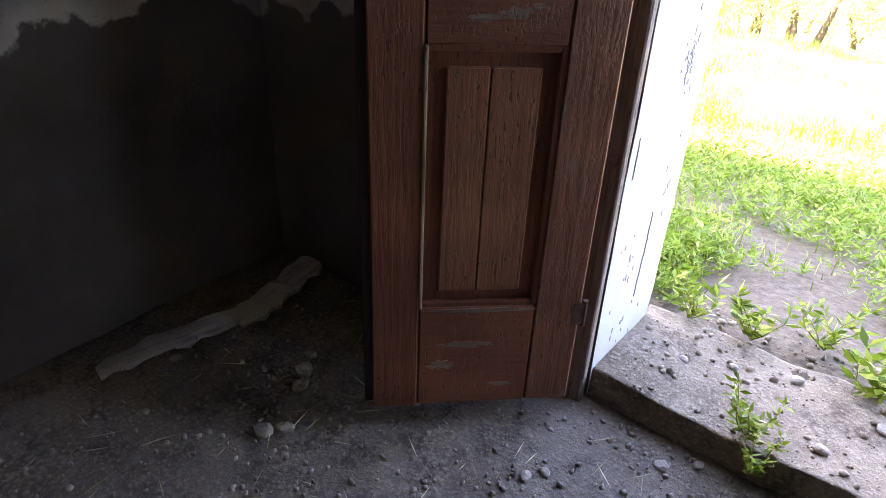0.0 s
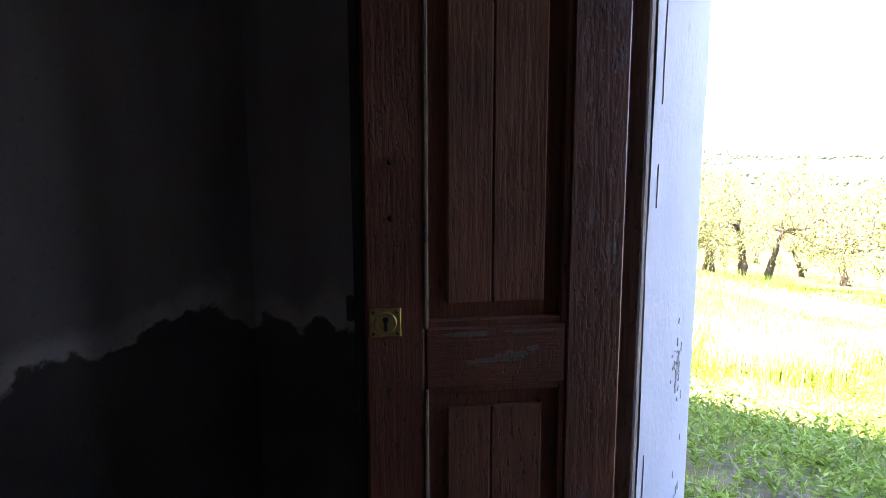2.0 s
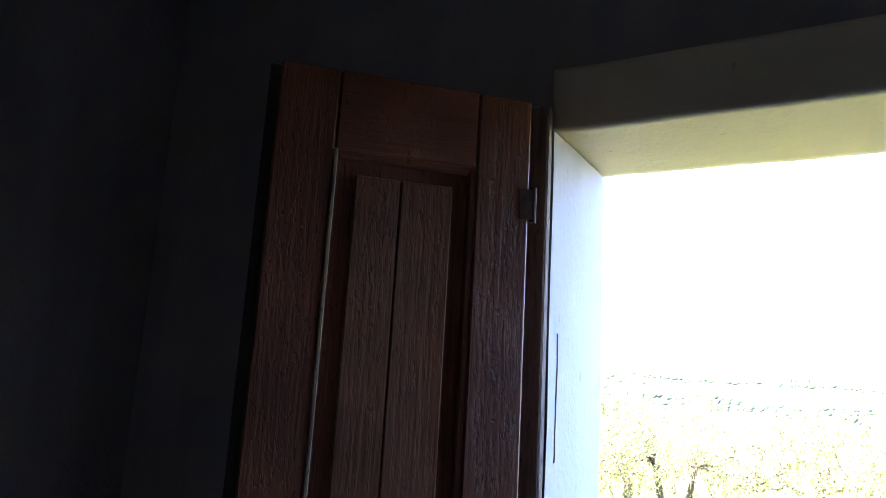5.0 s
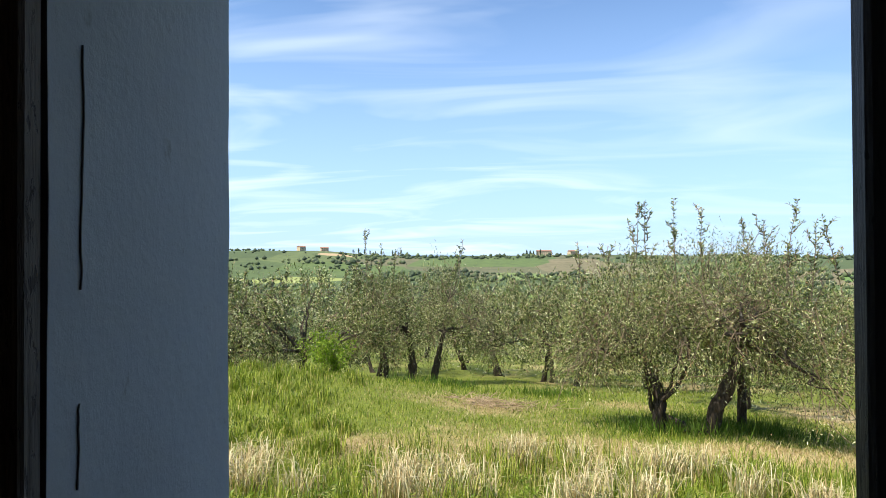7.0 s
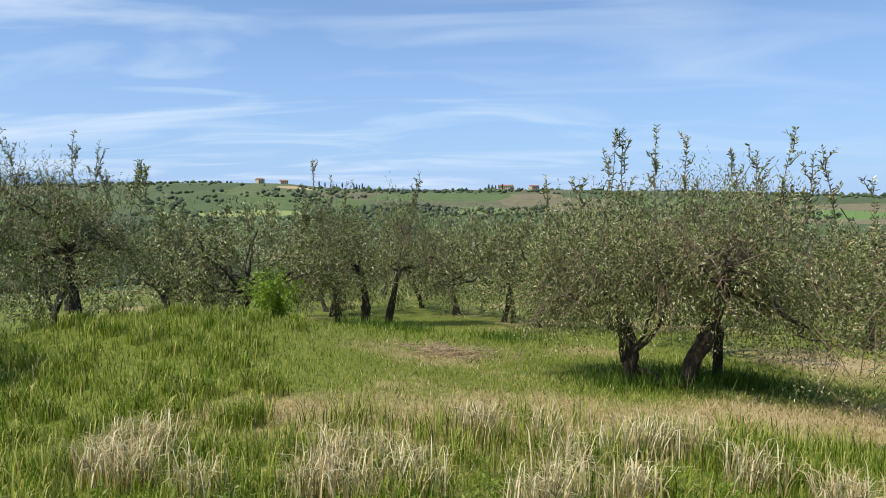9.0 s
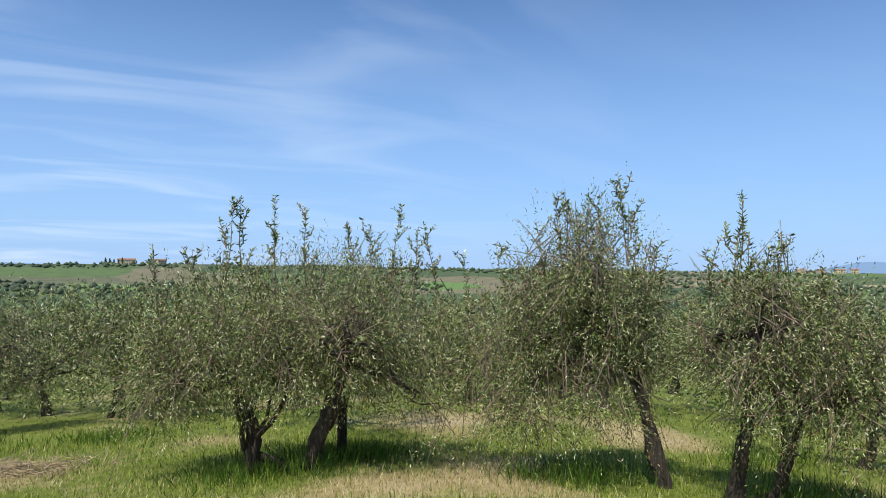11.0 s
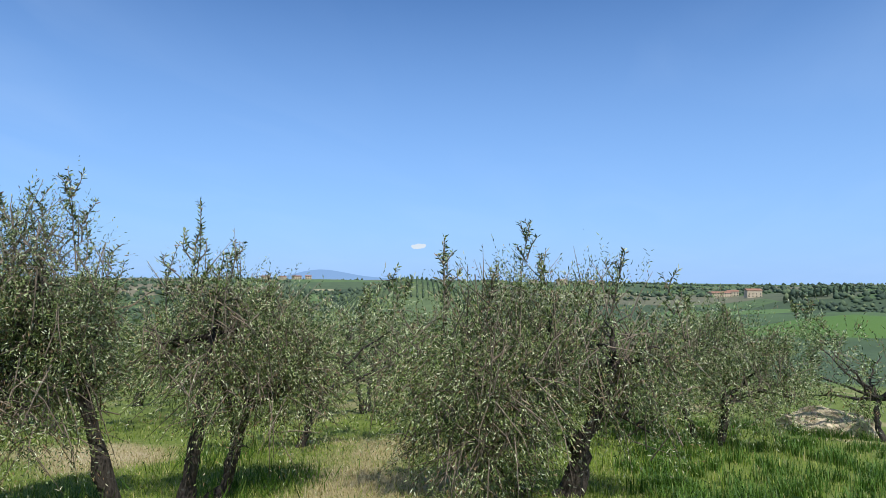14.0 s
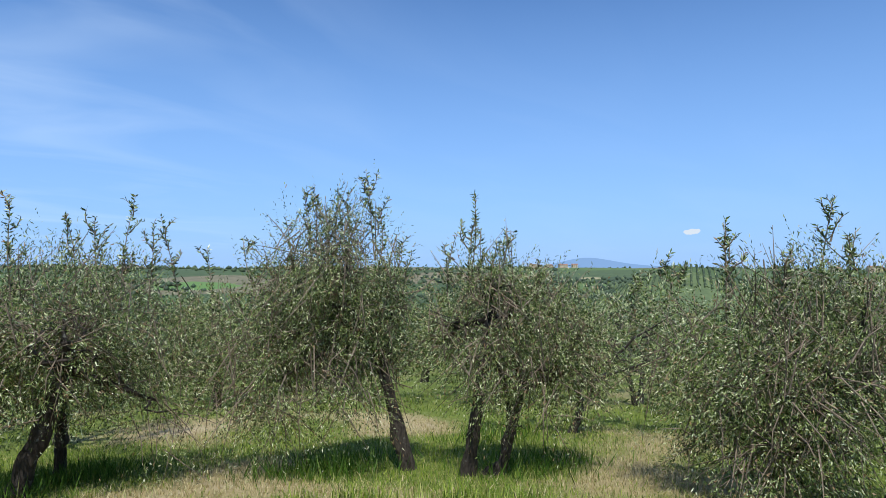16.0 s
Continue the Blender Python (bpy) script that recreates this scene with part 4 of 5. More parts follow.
    wide = olive_parts(13, trk(82, [(0.0, 0.0, 0.12, 0.05, 0.62, 0.115), (0.1, 0.05, 0.55, 0.0, 1.35, 0.085), (-0.35, 0.1, -0.55, 0.1, 0.8, 0.05)]),
                       lob(82, [(-1.2, 0.0, 1.25, 0.6), (-0.7, -0.1, 1.55, 0.6), (-0.1, 0.1, 1.6, 0.6), (0.5, 0.0, 1.55, 0.58), (0.95, 0.1, 1.25, 0.5), (-0.6, -0.45, 0.95, 0.6), (-0.3, -0.4, 1.2, 0.5), (-1.1, -0.2, 0.7, 0.5),
                                (-0.75, -0.5, 0.5, 0.42), (-0.5, -0.5, 0.5, 0.4), (0.9, 0.1, 0.6, 0.3), (-0.4, 0.6, 1.2, 0.7), (0.5, 0.6, 1.1, 0.6)]),
                       8000, 0.042, lob(82, [(-0.37, 0, 1.9, 2.75), (-1.08, 0, 1.8, 2.55), (-1.18, 0.1, 1.8, 2.4), (-0.65, 0, 1.9, 2.35), (0.55, 0, 1.8, 2.42), (-0.25, 0.1, 1.9, 2.4), (1.0, 0, 1.6, 2.2)]), 800)
    place_tree(wide, 7.3, 1.73, label="broad olive tree with a crooked dark trunk")
    low = olive_parts(14, trk(95, [(0.1, 0.0, 0.25, 0.0, 0.75, 0.08), (-0.2, 0.0, -0.45, 0.1, 0.7, 0.06)]),
                      lob(95, [(-1.0, 0.0, 1.2, 0.6), (-0.4, 0.0, 1.5, 0.65), (0.3, 0.0, 1.55, 0.65), (0.9, 0.0, 1.25, 0.6), (-0.6, -0.3, 0.95, 0.5), (0.5, -0.3, 0.95, 0.55), (1.2, 0.1, 0.85, 0.42)]),
                      4200, 0.052, 5, 320)
    place_tree(low, 12.4, -0.1, label="low round olive tree with a dark forked trunk")
    mid = olive_parts(17, trk(-9, [(-0.25, 0.0, -0.35, 0.1, 1.25, 0.10), (0.25, 0.0, 0.55, 0.1, 1.3, 0.085), (-0.9, 0.3, -1.0, 0.3, 0.9, 0.06)]),
                      lob(-9, [(-1.6, 0.0, 1.5, 0.7), (-1.0, 0.0, 2.0, 0.7), (-0.2, 0.0, 2.05, 0.7), (0.7, 0.0, 2.1, 0.75), (1.4, 0.0, 1.7, 0.7), (-0.8, -0.4, 1.2, 0.6), (0.4, -0.4, 1.3, 0.6), (1.8, 0.0, 1.1, 0.5), (-1.9, 0.1, 1.0, 0.5)]),
                      4000, 0.06, lob(-9, [(-1.35, 0, 2.4, 3.9), (-1.05, 0, 2.4, 3.5), (-0.55, 0, 2.5, 3.35), (1.05, 0, 2.5, 3.6), (0.85, 0.1, 2.5, 3.2), (-1.55, 0.1, 2.3, 3.3)]), 420)
    place_tree(mid, -2.15, 15.2, label="olive tree with two slender dark trunks and tall shoots")
    left = olive_parts(19, trk(-32, [(0.0, 0.0, -0.1, 0.0, 1.3, 0.10), (-1.6, 0.2, -1.9, 0.2, 1.2, 0.08)]),
                       lob(-32, [(-2.4, 0.0, 1.6, 0.8), (-1.7, 0.0, 2.0, 0.8), (-0.9, 0.0, 2.1, 0.75), (-0.2, 0.0, 2.1, 0.7), (0.5, 0.0, 1.7, 0.7), (-1.3, -0.5, 1.3, 0.7), (-0.2, -0.5, 1.3, 0.65), (0.9, 0.0, 1.2, 0.5), (-2.6, 0.0, 1.0, 0.6)]),
                       4500, 0.056, lob(-32, [(-1.25, 0, 2.4, 4.1), (-1.05, 0, 2.4, 3.5), (-0.85, 0.1, 2.4, 3.2), (0.15, 0, 2.4, 3.35), (0.45, 0, 2.2, 3.2), (0.35, 0.1, 2.2, 3.0), (-1.7, 0, 2.4, 3.0), (-2.2, 0, 2.2, 2.9)]), 520)
    place_tree(left, -6.7, 11.1, label="tall olive tree with long upright shoots on the bank")
    return low


def grove():
    low = near_trees()
    kinds, far_kinds = [], []
    for k in range(4):
        rng = np.random.default_rng(100 + k)
        rows = [(rng.normal(0, 0.8), rng.normal(0, 0.8), z, rng.uniform(0.5, 0.75)) for z in (0.85, 1.0, 1.15, 1.3, 1.5, 1.6, 1.75, 1.9, 2.0, 2.15)]
        feet = [(rng.normal(0, 0.12), rng.normal(0, 0.12), rng.normal(0, 0.3), rng.normal(0, 0.3), rng.uniform(0.8, 1.1), rng.uniform(0.07, 0.10)) for _ in range(1 + k % 2)]
        kinds.append(olive_parts(100 + k, feet, rows, 1180, 0.084, 7, 100, 11, 5, 2))
        far_kinds.append(olive_parts(100 + k, feet, rows, 380, 0.13, 5, 12, 9, 3, 0))
    placed = [(2.78, 8.25), (6.06, 5.94), (6.19, 5.26), (7.3, 1.73), (12.4, -0.1), (-2.15, 15.2), (-6.7, 11.1)]
    # tree out of view beside the house, added to shade the bank
    place_tree(low, -8.0, 5.4, 200, 2.1, label="broad olive tree out of view beside the house, shading the bank")
    spots = [(9.7, 6.3, 0.95, 2), (9.4, 17.0, 1.05, 0), (14.9, 7.2, 0.95, 1), (12.6, 9.5, 1.0, 0), (11.0, 12.0, 1.0, 2), (16.6, 3.4, 0.95, 0), (10.8, 2.3, 0.8, 3), (15.4, 0.9, 0.85, 2), (4.6, 12.3, 0.95, 0),
             (-7.2, 15.8, 1.1, 2), (-5.2, 15.0, 1.05, 0), (-9.6, 14.9, 1.25, 1), (0.9, 16.9, 1.05, 3), (3.6, 16.2, 1.05, 1), (1.8, 15.4, 0.95, 2), (-0.5, 18.9, 1.1, 0), (-4.6, 20.6, 1.1, 1), (-8.4, 19.2, 1.15, 3), (2.6, 19.8, 1.05, 0), (-1.9, 22.0, 1.1, 2), (5.2, 21.0, 1.0, 3), (-6.6, 18.0, 1.05, 1), (-3.9, 18.0, 1.1, 3), (15.6, -3.9, 0.95, 2), (8.6, 14.6, 0.95, 3), (6.3, 18.6, 1.0, 1)]
    for x, y, size, k in spots:
        place_tree(kinds[k], x, y, 37.0 * len(placed), size)
        placed.append((x, y))
    # the rest of the grove stands in loose rows
    rng = np.random.default_rng(42)
    for row in range(9):
        for col in range(18):
            x, y = -36 + col * 4.8 + rng.normal(0, 0.8), 15.5 + row * 5.0 + rng.normal(0, 0.8)
            x2 = x + 0.55 * (y - 15)
            r, a = math.hypot(x2 - 0.5, y - 0.35), math.degrees(math.atan2(x2 - 0.5, y - 0.35))
            if r < 16 or r > 36 or not -48 < a < 80:
                continue
            if min((x2 - u) ** 2 + (y - v) ** 2 for u, v in placed) < 9:
                continue
            placed.append((x2, y))
            place_tree((kinds if r < 20 else far_kinds)[int(rng.integers(4))], x2, y, float(rng.uniform(0, 360)), float(rng.uniform(0.95, 1.15)))
    for row in range(5):
        for col in range(6):
            x, y = 15.0 + row * 4.6 + rng.normal(0, 0.6), 11.0 - col * 3.4 + rng.normal(0, 0.6)
            if min((x - u) ** 2 + (y - v) ** 2 for u, v in placed) < 8 or y < -1.5:
                continue
            placed.append((x, y))
            place_tree((kinds if x < 18 else far_kinds)[int(rng.integers(4))], x, y, float(rng.uniform(0, 360)), float(rng.uniform(0.85, 1.0)))


grove()


# ---- grass ----
def blades(name, n, region, length, width, mat, seed, chosen, label, lean=0.45):
    rng = np.random.default_rng(seed)
    r = region[0] * (region[1] / region[0]) ** rng.random(n * 3) ** 0.85
    a = np.radians(rng.uniform(-62, 118, n * 3))
    x, y = 0.5 + r * np.sin(a), 0.35 + r * np.cos(a)
    ok = chosen(x, y, rng) & ~((x > HOUSE[0] - 0.05) & (x < HOUSE[1] + 0.05) & (y < HOUSE[3] + 0.08))
    x, y, r = x[ok][:n], y[ok][:n], r[ok][:n]
    k = len(x)
    z = ground_height(x, y) - 0.01
    tall = length(x, y) * rng.uniform(0.5, 1.2, k)
    w = width * rng.uniform(0.7, 1.3, k) * np.clip(r / 5, 0.8, 2.2)
    t = rng.uniform(0, 2 * np.pi, k)
    d = np.stack([np.cos(t), np.sin(t)], -1) * (lean * rng.uniform(0.2, 1.3, k) * tall)[:, None]
    sx, sy = -np.sin(t) * w / 2, np.cos(t) * w / 2
    b = np.stack([x, y, z], -1)
    s = np.stack([sx, sy, np.zeros(k)], -1)
    mid = b + np.stack([d[:, 0] * 0.35, d[:, 1] * 0.35, tall * 0.6], -1)
    tip = b + np.stack([d[:, 0], d[:, 1], tall * 0.95], -1)
    v = np.stack([b - s, b + s, mid + s * 0.8, mid - s * 0.8, tip], 1).reshape(-1, 3)
    i = np.arange(k)[:, None] * 5
    faces = np.concatenate([i + [0, 1, 2], i + [0, 2, 3], i + [3, 2, 4]])
    return tagged(new(name, array_mesh(name, v, faces, mat)), label, "grass", kind="stuff")


def length_near(x, y):
    r = np.hypot(x - 0.5, y - 0.35)
    band = np.interp(r, [0, 2.0, 3.3, 4.2, 5.6, 6.8, 17], [0.05, 0.06, 0.09, 0.16, 0.16, 0.07, 0.06])
    return band + 0.16 * np.clip(-dryness(x, y) - 0.12, 0, 0.6)


blades("grass", 68000, (2.2, 17), length_near, 0.0055, GRASS, 1,
       lambda x, y, rng: dryness(x, y) + rng.normal(0, 0.2, len(x)) < 0.05, "lush green meadow grass")
blades("dry_grass", 40000, (3.0, 15), lambda x, y: 0.03 + 0.4 * length_near(x, y), 0.005, MOWN, 2,
       lambda x, y, rng: dryness(x, y) + rng.normal(0, 0.2, len(x)) > 0.05, "short straw-coloured mown grass", 0.9)
blades("door_grass", 7000, (0.55, 3.0), lambda x, y: 0.09 + 0 * x, 0.005, GRASS, 3,
       lambda x, y, rng: fbm(x, y, 8, 2, 2.2) + rng.normal(0, 0.25, len(x)) > 0.0, "thin grass on the bare earth outside the door")


def tufts(name, n, per, r0, r1, a0, a1, tall, mat, seed, label, wide=0.007):
    """Clumps of long arching blades."""
    rng = np.random.default_rng(seed)
    verts = []
    for _ in range(n):
        r, a = rng.uniform(r0, r1), radians(rng.uniform(a0, a1))
        cx, cy = 0.4 + r * math.sin(a), 0.3 + r * math.cos(a)
        k = int(per * rng.uniform(0.5, 1.3))
        x, y = cx + rng.normal(0, 0.09, k), cy + rng.normal(0, 0.09, k)
        h = tall * rng.uniform(0.45, 1.15, k)
        t = rng.uniform(0, 2 * np.pi, k)
        reach = h * rng.uniform(0.1, 0.75, k)
        d = np.stack([np.cos(t), np.sin(t), np.zeros(k)], -1) * reach[:, None]
        s = np.stack([-np.sin(t), np.cos(t), np.zeros(k)], -1) * (wide * rng.uniform(0.5, 1.2, k))[:, None] / 2
        b = np.stack([x, y, ground_height(x, y) - 0.01], -1)
        up = np.array([0, 0, 1.0])
        m1, m2 = b + d * 0.2 + up * (h * 0.5)[:, None], b + d * 0.55 + up * (h * 0.85)[:, None]
        tip = b + d + up * (h * 0.88)[:, None]
        verts.append(np.stack([b - s, b + s, m1 + s, m1 - s, m1 - s, m1 + s, m2 + s * 0.7, m2 - s * 0.7, m2 - s * 0.7, m2 + s * 0.7, tip + s * 0.1, tip - s * 0.1], 1).reshape(-1, 3))
    v = np.concatenate(verts)
    i = np.arange(len(v) // 12)[:, None] * 12
    f = np.concatenate([i + [0, 1, 2, 3], i + [3, 2, 6, 7], i + [7, 6, 10, 11]])
    return tagged(new(name, array_mesh(name, v, f, mat)), label, "grass", kind="stuff")


tufts("dry_grass_tufts", 30, 170, 3.7, 5.4, -32, 44, 0.33, STRAW, 31, "tufts of long bleached dry grass", 0.009)
tufts("tall_grass", 210, 60, 3.4, 6.0, -60, 60, 0.26, GRASS, 32, "clumps of tall green grass", 0.008)
tufts("bank_grass", 170, 100, 6.0, 13.0, -60, -16, 0.24, GRASS, 33, "thick green grass on the bank", 0.011)
tufts("lush_grass", 190, 85, 6.5, 16.0, 84, 114, 0.22, LUSH, 36, "lush deep green grass beyond the house corner", 0.011)


def trunk_grass():
    """Long grass left standing round the trunks, where the mower does not reach."""
    rng = np.random.default_rng(34)
    for x, y, n in ((3.5, 8.9, 26), (2.3, 8.2, 14), (5.3, 6.6, 14), (6.9, 4.9, 10), (-1.5, 12.8, 18), (0.9, 12.6, 12), (8.6, 6.6, 8)):
        base, way, ln, wd = [], [], [], []
        for _ in range(n * 40):
            u, v = x + rng.normal(0, 0.45), y + rng.normal(0, 0.35)
            base.append((u, v, float(ground_height(u, v)) - 0.01))
            way.append((rng.normal(0, 0.35), rng.normal(0, 0.35), 1.0))
            ln.append(rng.uniform(0.12, 0.32))
            wd.append(rng.uniform(0.008, 0.014))
        v = leaves_at(np.array(base), unit(np.array(way)), np.array(ln), np.array(wd), rng)
        tagged(new("trunk_grass", array_mesh("trunk_grass", v, np.arange(len(v)).reshape(-1, 4), LUSH)), "long green grass left standing round an olive trunk", "grass", kind="stuff")


trunk_grass()


def broad_weeds(name, n, seed, label, r0, reach, power):
    """Low leafy weeds: rosettes of pointed leaves on short stalks, in the shade of the house."""
    rng = np.random.default_rng(seed)
    base, way, ln, wd = [], [], [], []
    for _ in range(n):
        r, a = r0 + reach * rng.random() ** power, radians(rng.uniform(-70, 112))
        x, y = 0.5 + r * math.sin(a), 0.36 + r * math.cos(a)
        if y < 0.44 or float(fbm(x, y, 8, 3, 2.6)) < -0.12 + 0.2 * rng.standard_normal():
            continue
        z, h, big = float(ground_height(x, y)), rng.uniform(0.03, 0.17), rng.uniform(0.6, 1.3)
        for k in range(int(rng.integers(7, 15))):
            t, q = rng.uniform(0, 2 * np.pi), rng.random()
            base.append((x, y, z + h * q))
            way.append((math.cos(t), math.sin(t), rng.uniform(0.1, 1.1)))
            ln.append(rng.uniform(0.025, 0.055) * big)
            wd.append(rng.uniform(0.008, 0.014) * big)
    v = leaves_at(np.array(base), unit(np.array(way)), np.array(ln), np.array(wd), rng)
    return tagged(new(name, array_mesh(name, v, np.arange(len(v)).reshape(-1, 4), WEED)), label, "weeds", kind="stuff")


def short_grass(n, r0, r1, mat, seed, name, label, chosen):
    """Dense short turf: one slim triangle a blade."""
    rng = np.random.default_rng(seed)
    r = np.sqrt(rng.uniform(r0 ** 2, r1 ** 2, n * 2))
    a = np.radians(rng.uniform(-52, 112, n * 2))
    x, y = 0.5 + r * np.sin(a), 0.35 + r * np.cos(a)
    ok = chosen(x, y, rng) & (y > 0.5)
    x, y, r = x[ok][:n], y[ok][:n], r[ok][:n]
    k = len(x)
    h = rng.uniform(0.03, 0.09, k)
    t = rng.uniform(0, 2 * np.pi, k)
    w = 0.009 * rng.uniform(0.6, 1.4, k)
    b = np.stack([x, y, ground_height(x, y) - 0.008], -1)
    s = np.stack([np.cos(t), np.sin(t), np.zeros(k)], -1) * w[:, None] / 2
    tip = b + np.stack([rng.normal(0, 0.5, k) * h, rng.normal(0, 0.5, k) * h, h], -1)
    v = np.stack([b - s, b + s, tip], 1).reshape(-1, 3)
    return tagged(new(name, array_mesh(name, v, np.arange(len(v)).reshape(-1, 3), mat)), label, "grass", kind="stuff")


short_grass(70000, 3.0, 12.0, GRASS, 51, "turf", "short green turf between straw patches", lambda x, y, rng: dryness(x, y) + rng.normal(0, 0.22, len(x)) < 0.12)
short_grass(45000, 3.0, 12.0, MOWN, 52, "mown_straw", "thin mown straw on the meadow", lambda x, y, rng: dryness(x, y) + rng.normal(0, 0.22, len(x)) > 0.05)
broad_weeds("weeds", 7000, 41, "low leafy green weeds in the shade of the house", 0.35, 4.0, 0.8)
broad_weeds("door_weeds", 3600, 42, "leafy green weeds on the bare earth outside the door", 0.35, 2.3, 1.0)


# ---- the far land ----
def distant_woods():
    rng = np.random.default_rng(77)
    n = 45000
    r, a = 140 * (1900 / 140) ** rng.random(n), np.radians(rng.uniform(-58, 122, n))
    x, y = r * np.sin(a), r * np.cos(a)
    wood = fbm(x, y, 15, 3, 1 / 170.0) + 0.25 * fbm(x, y, 16, 2, 1 / 700.0)
    hedge = np.abs(fbm(x, y, 19, 2, 1 / 240.0)) < 0.03
    a = np.degrees(a)
    ridge_wood = (a > 100.5) & (r > 640) & (r < 880)
    field = (np.hypot(x - 388, y + 97) < 115) | ((np.abs(a - 70) < 7) & (r > 430) & (r < 640)) | ((a > 93) & (a < 100) & (r > 560) & (r < 880)) | ((a > 79) & (a < 87) & (r > 800) & (r < 1120))
    ok = ((wood > np.where(a < 40, -0.12, 0.06)) | hedge | ridge_wood) & ~field
    x, y, r = x[ok][:17000], y[ok][:17000], r[ok][:17000]
    bv = np.array([(1, 0, 0), (0.1, 1, 0.1), (-1, 0.1, 0), (0, -1, -0.1), (0.1, 0, 1), (0, 0.1, -1)], float)
    bf = np.array([(0, 1, 4), (1, 2, 4), (2, 3, 4), (3, 0, 4), (1, 0, 5), (2, 1, 5), (3, 2, 5), (0, 3, 5)])
    k = len(x)
    size = rng.uniform(1.3, 3.6, k) * np.clip(r / 600, 0.6, 1.3)
    v = bv[None] * (1 + 0.28 * rng.standard_normal((k, len(bv), 1))) * size[:, None, None] * [1, 1, 0.85]
    v = v + np.stack([x, y, ground_height(x, y) + size * 0.45], -1)[:, None]
    f = bf[None] + (np.arange(k) * len(bv))[:, None, None]
    tagged(new("far_woods", array_mesh("far_woods", v.reshape(-1, 3), f.reshape(-1, 3), HAZY_WOODS)), "dark woods and hedges on the far hills", "woods", kind="stuff")


def vineyard():
    rng = np.random.default_rng(78)
    verts = []
    for row in range(34):
        for col in range(46):
            u, w = -70 + row * 4.2, -95 + col * 3.4 + rng.normal(0, 0.3)
            cx, cy = 545 * math.sin(radians(70)), 545 * math.cos(radians(70))
            x, y = cx + u * 0.34 + w * 0.94, cy - u * 0.94 + w * 0.34
            z = float(ground_height(x, y))
            c = np.array((x, y, z + 1.0))
            d = rng.uniform(0.7, 1.25, 3) * [1.0, 1.0, 1.0]
            p = [c + d * q for q in ((1, 0, 0), (0, 1, 0), (-1, 0, 0), (0, -1, 0), (0, 0, 1), (0, 0, -1))]
            verts.append(p)
    v = np.array(verts).reshape(-1, 3)
    f = np.array([(0, 1, 4), (1, 2, 4), (2, 3, 4), (3, 0, 4), (1, 0, 5), (2, 1, 5), (3, 2, 5), (0, 3, 5)])
    f = f[None] + (np.arange(len(verts)) * 6)[:, None, None]
    tagged(new("far_orchard", array_mesh("far_orchard", v, f.reshape(-1, 3), HAZY_WOODS)), "rows of small trees on a far hillside", "orchard", kind="stuff")


STUCCO = simple("warm_stucco", (0.55, 0.44, 0.30), 0.9, 0, 0.12, 0.4)
FAR_TILE = simple("far_roof_tile", (0.32, 0.17, 0.11), 0.9, 0, 0.2, 0.5)
SHUTTER = simple("dark_window", (0.05, 0.045, 0.04), 0.6)


def far_house(az, r, w, d, h, turn, label):
    x, y = r * math.sin(radians(az)), r * math.cos(radians(az))
    house = thing("farmhouse", label, "house", pose(x, y, float(ground_height(x, y)) - 0.6, 0, 0, turn), "far farmhouses")
    bm = bmesh.new()
    box(bm, -w / 2, -d / 2, 0, w / 2, d / 2, h)
    part("wall", bm, STUCCO, house)
    bm = bmesh.new()
    e, top = 0.6, h + d * 0.2
    a = [bm.verts.new(p) for p in ((-w / 2 - e, -d / 2 - e, h), (w / 2 + e, -d / 2 - e, h), (w / 2 + e, d / 2 + e, h), (-w / 2 - e, d / 2 + e, h), (-w / 2 - e, 0, top), (w / 2 + e, 0, top))]
    for q in ((0, 1, 5, 4), (2, 3, 4, 5), (1, 2, 5), (3, 0, 4), (3, 2, 1, 0)):
        bm.faces.new([a[k] for k in q])
    part("roof", bm, FAR_TILE, house)
    n = max(2, int(w / 3.5))
    for side in (-1, 1):
        for floor_z in (1.2, 4.2):
            if floor_z + 1.6 > h:
                continue
            for k in range(n):
                cx = -w / 2 + (k + 0.5) * w / n
                bm = bmesh.new()
                box(bm, cx - 0.5, side * d / 2 - 0.08, floor_z, cx + 0.5, side * d / 2 + 0.08, floor_z + 1.5)
                part("window", bm, SHUTTER, house)


def far_cypress(az, r, h, seed):
    rng = np.random.default_rng(seed)
    x, y = r * math.sin(radians(az)), r * math.cos(radians(az))
    tree = thing("cypress", "dark slender cypress on a far hill", "tree", pose(x, y, float(ground_height(x, y)) - 0.3), "far cypresses")
    k = 260
    t = rng.random(k) ** 0.8
    rad = h * 0.11 * np.sin(np.pi * np.clip(t * 0.9 + 0.08, 0, 1)) * rng.uniform(0.6, 1.1, k)
    a = rng.uniform(0, 2 * np.pi, k)
    b = np.stack([rad * np.cos(a), rad * np.sin(a), h * (0.06 + 0.9 * t)], -1)
    v = leaves_at(b, unit(np.stack([np.cos(a) * 0.3, np.sin(a) * 0.3, np.ones(k)], -1)), np.full(k, h * 0.13), np.full(k, h * 0.07), rng)
    ob = new("crown", array_mesh("crown", v, np.arange(len(v)).reshape(-1, 4), HAZY_WOODS))
    ob.parent = tree
    ob["kind"] = "stuff"
    ob = new("trunk", tube_mesh("trunk", [tube([(0, 0, 0), (0, 0, h * 0.3), (0, 0, h * 0.7)], [h * 0.02, h * 0.018, h * 0.008], 6, seed)], BARK))
    ob.parent = tree


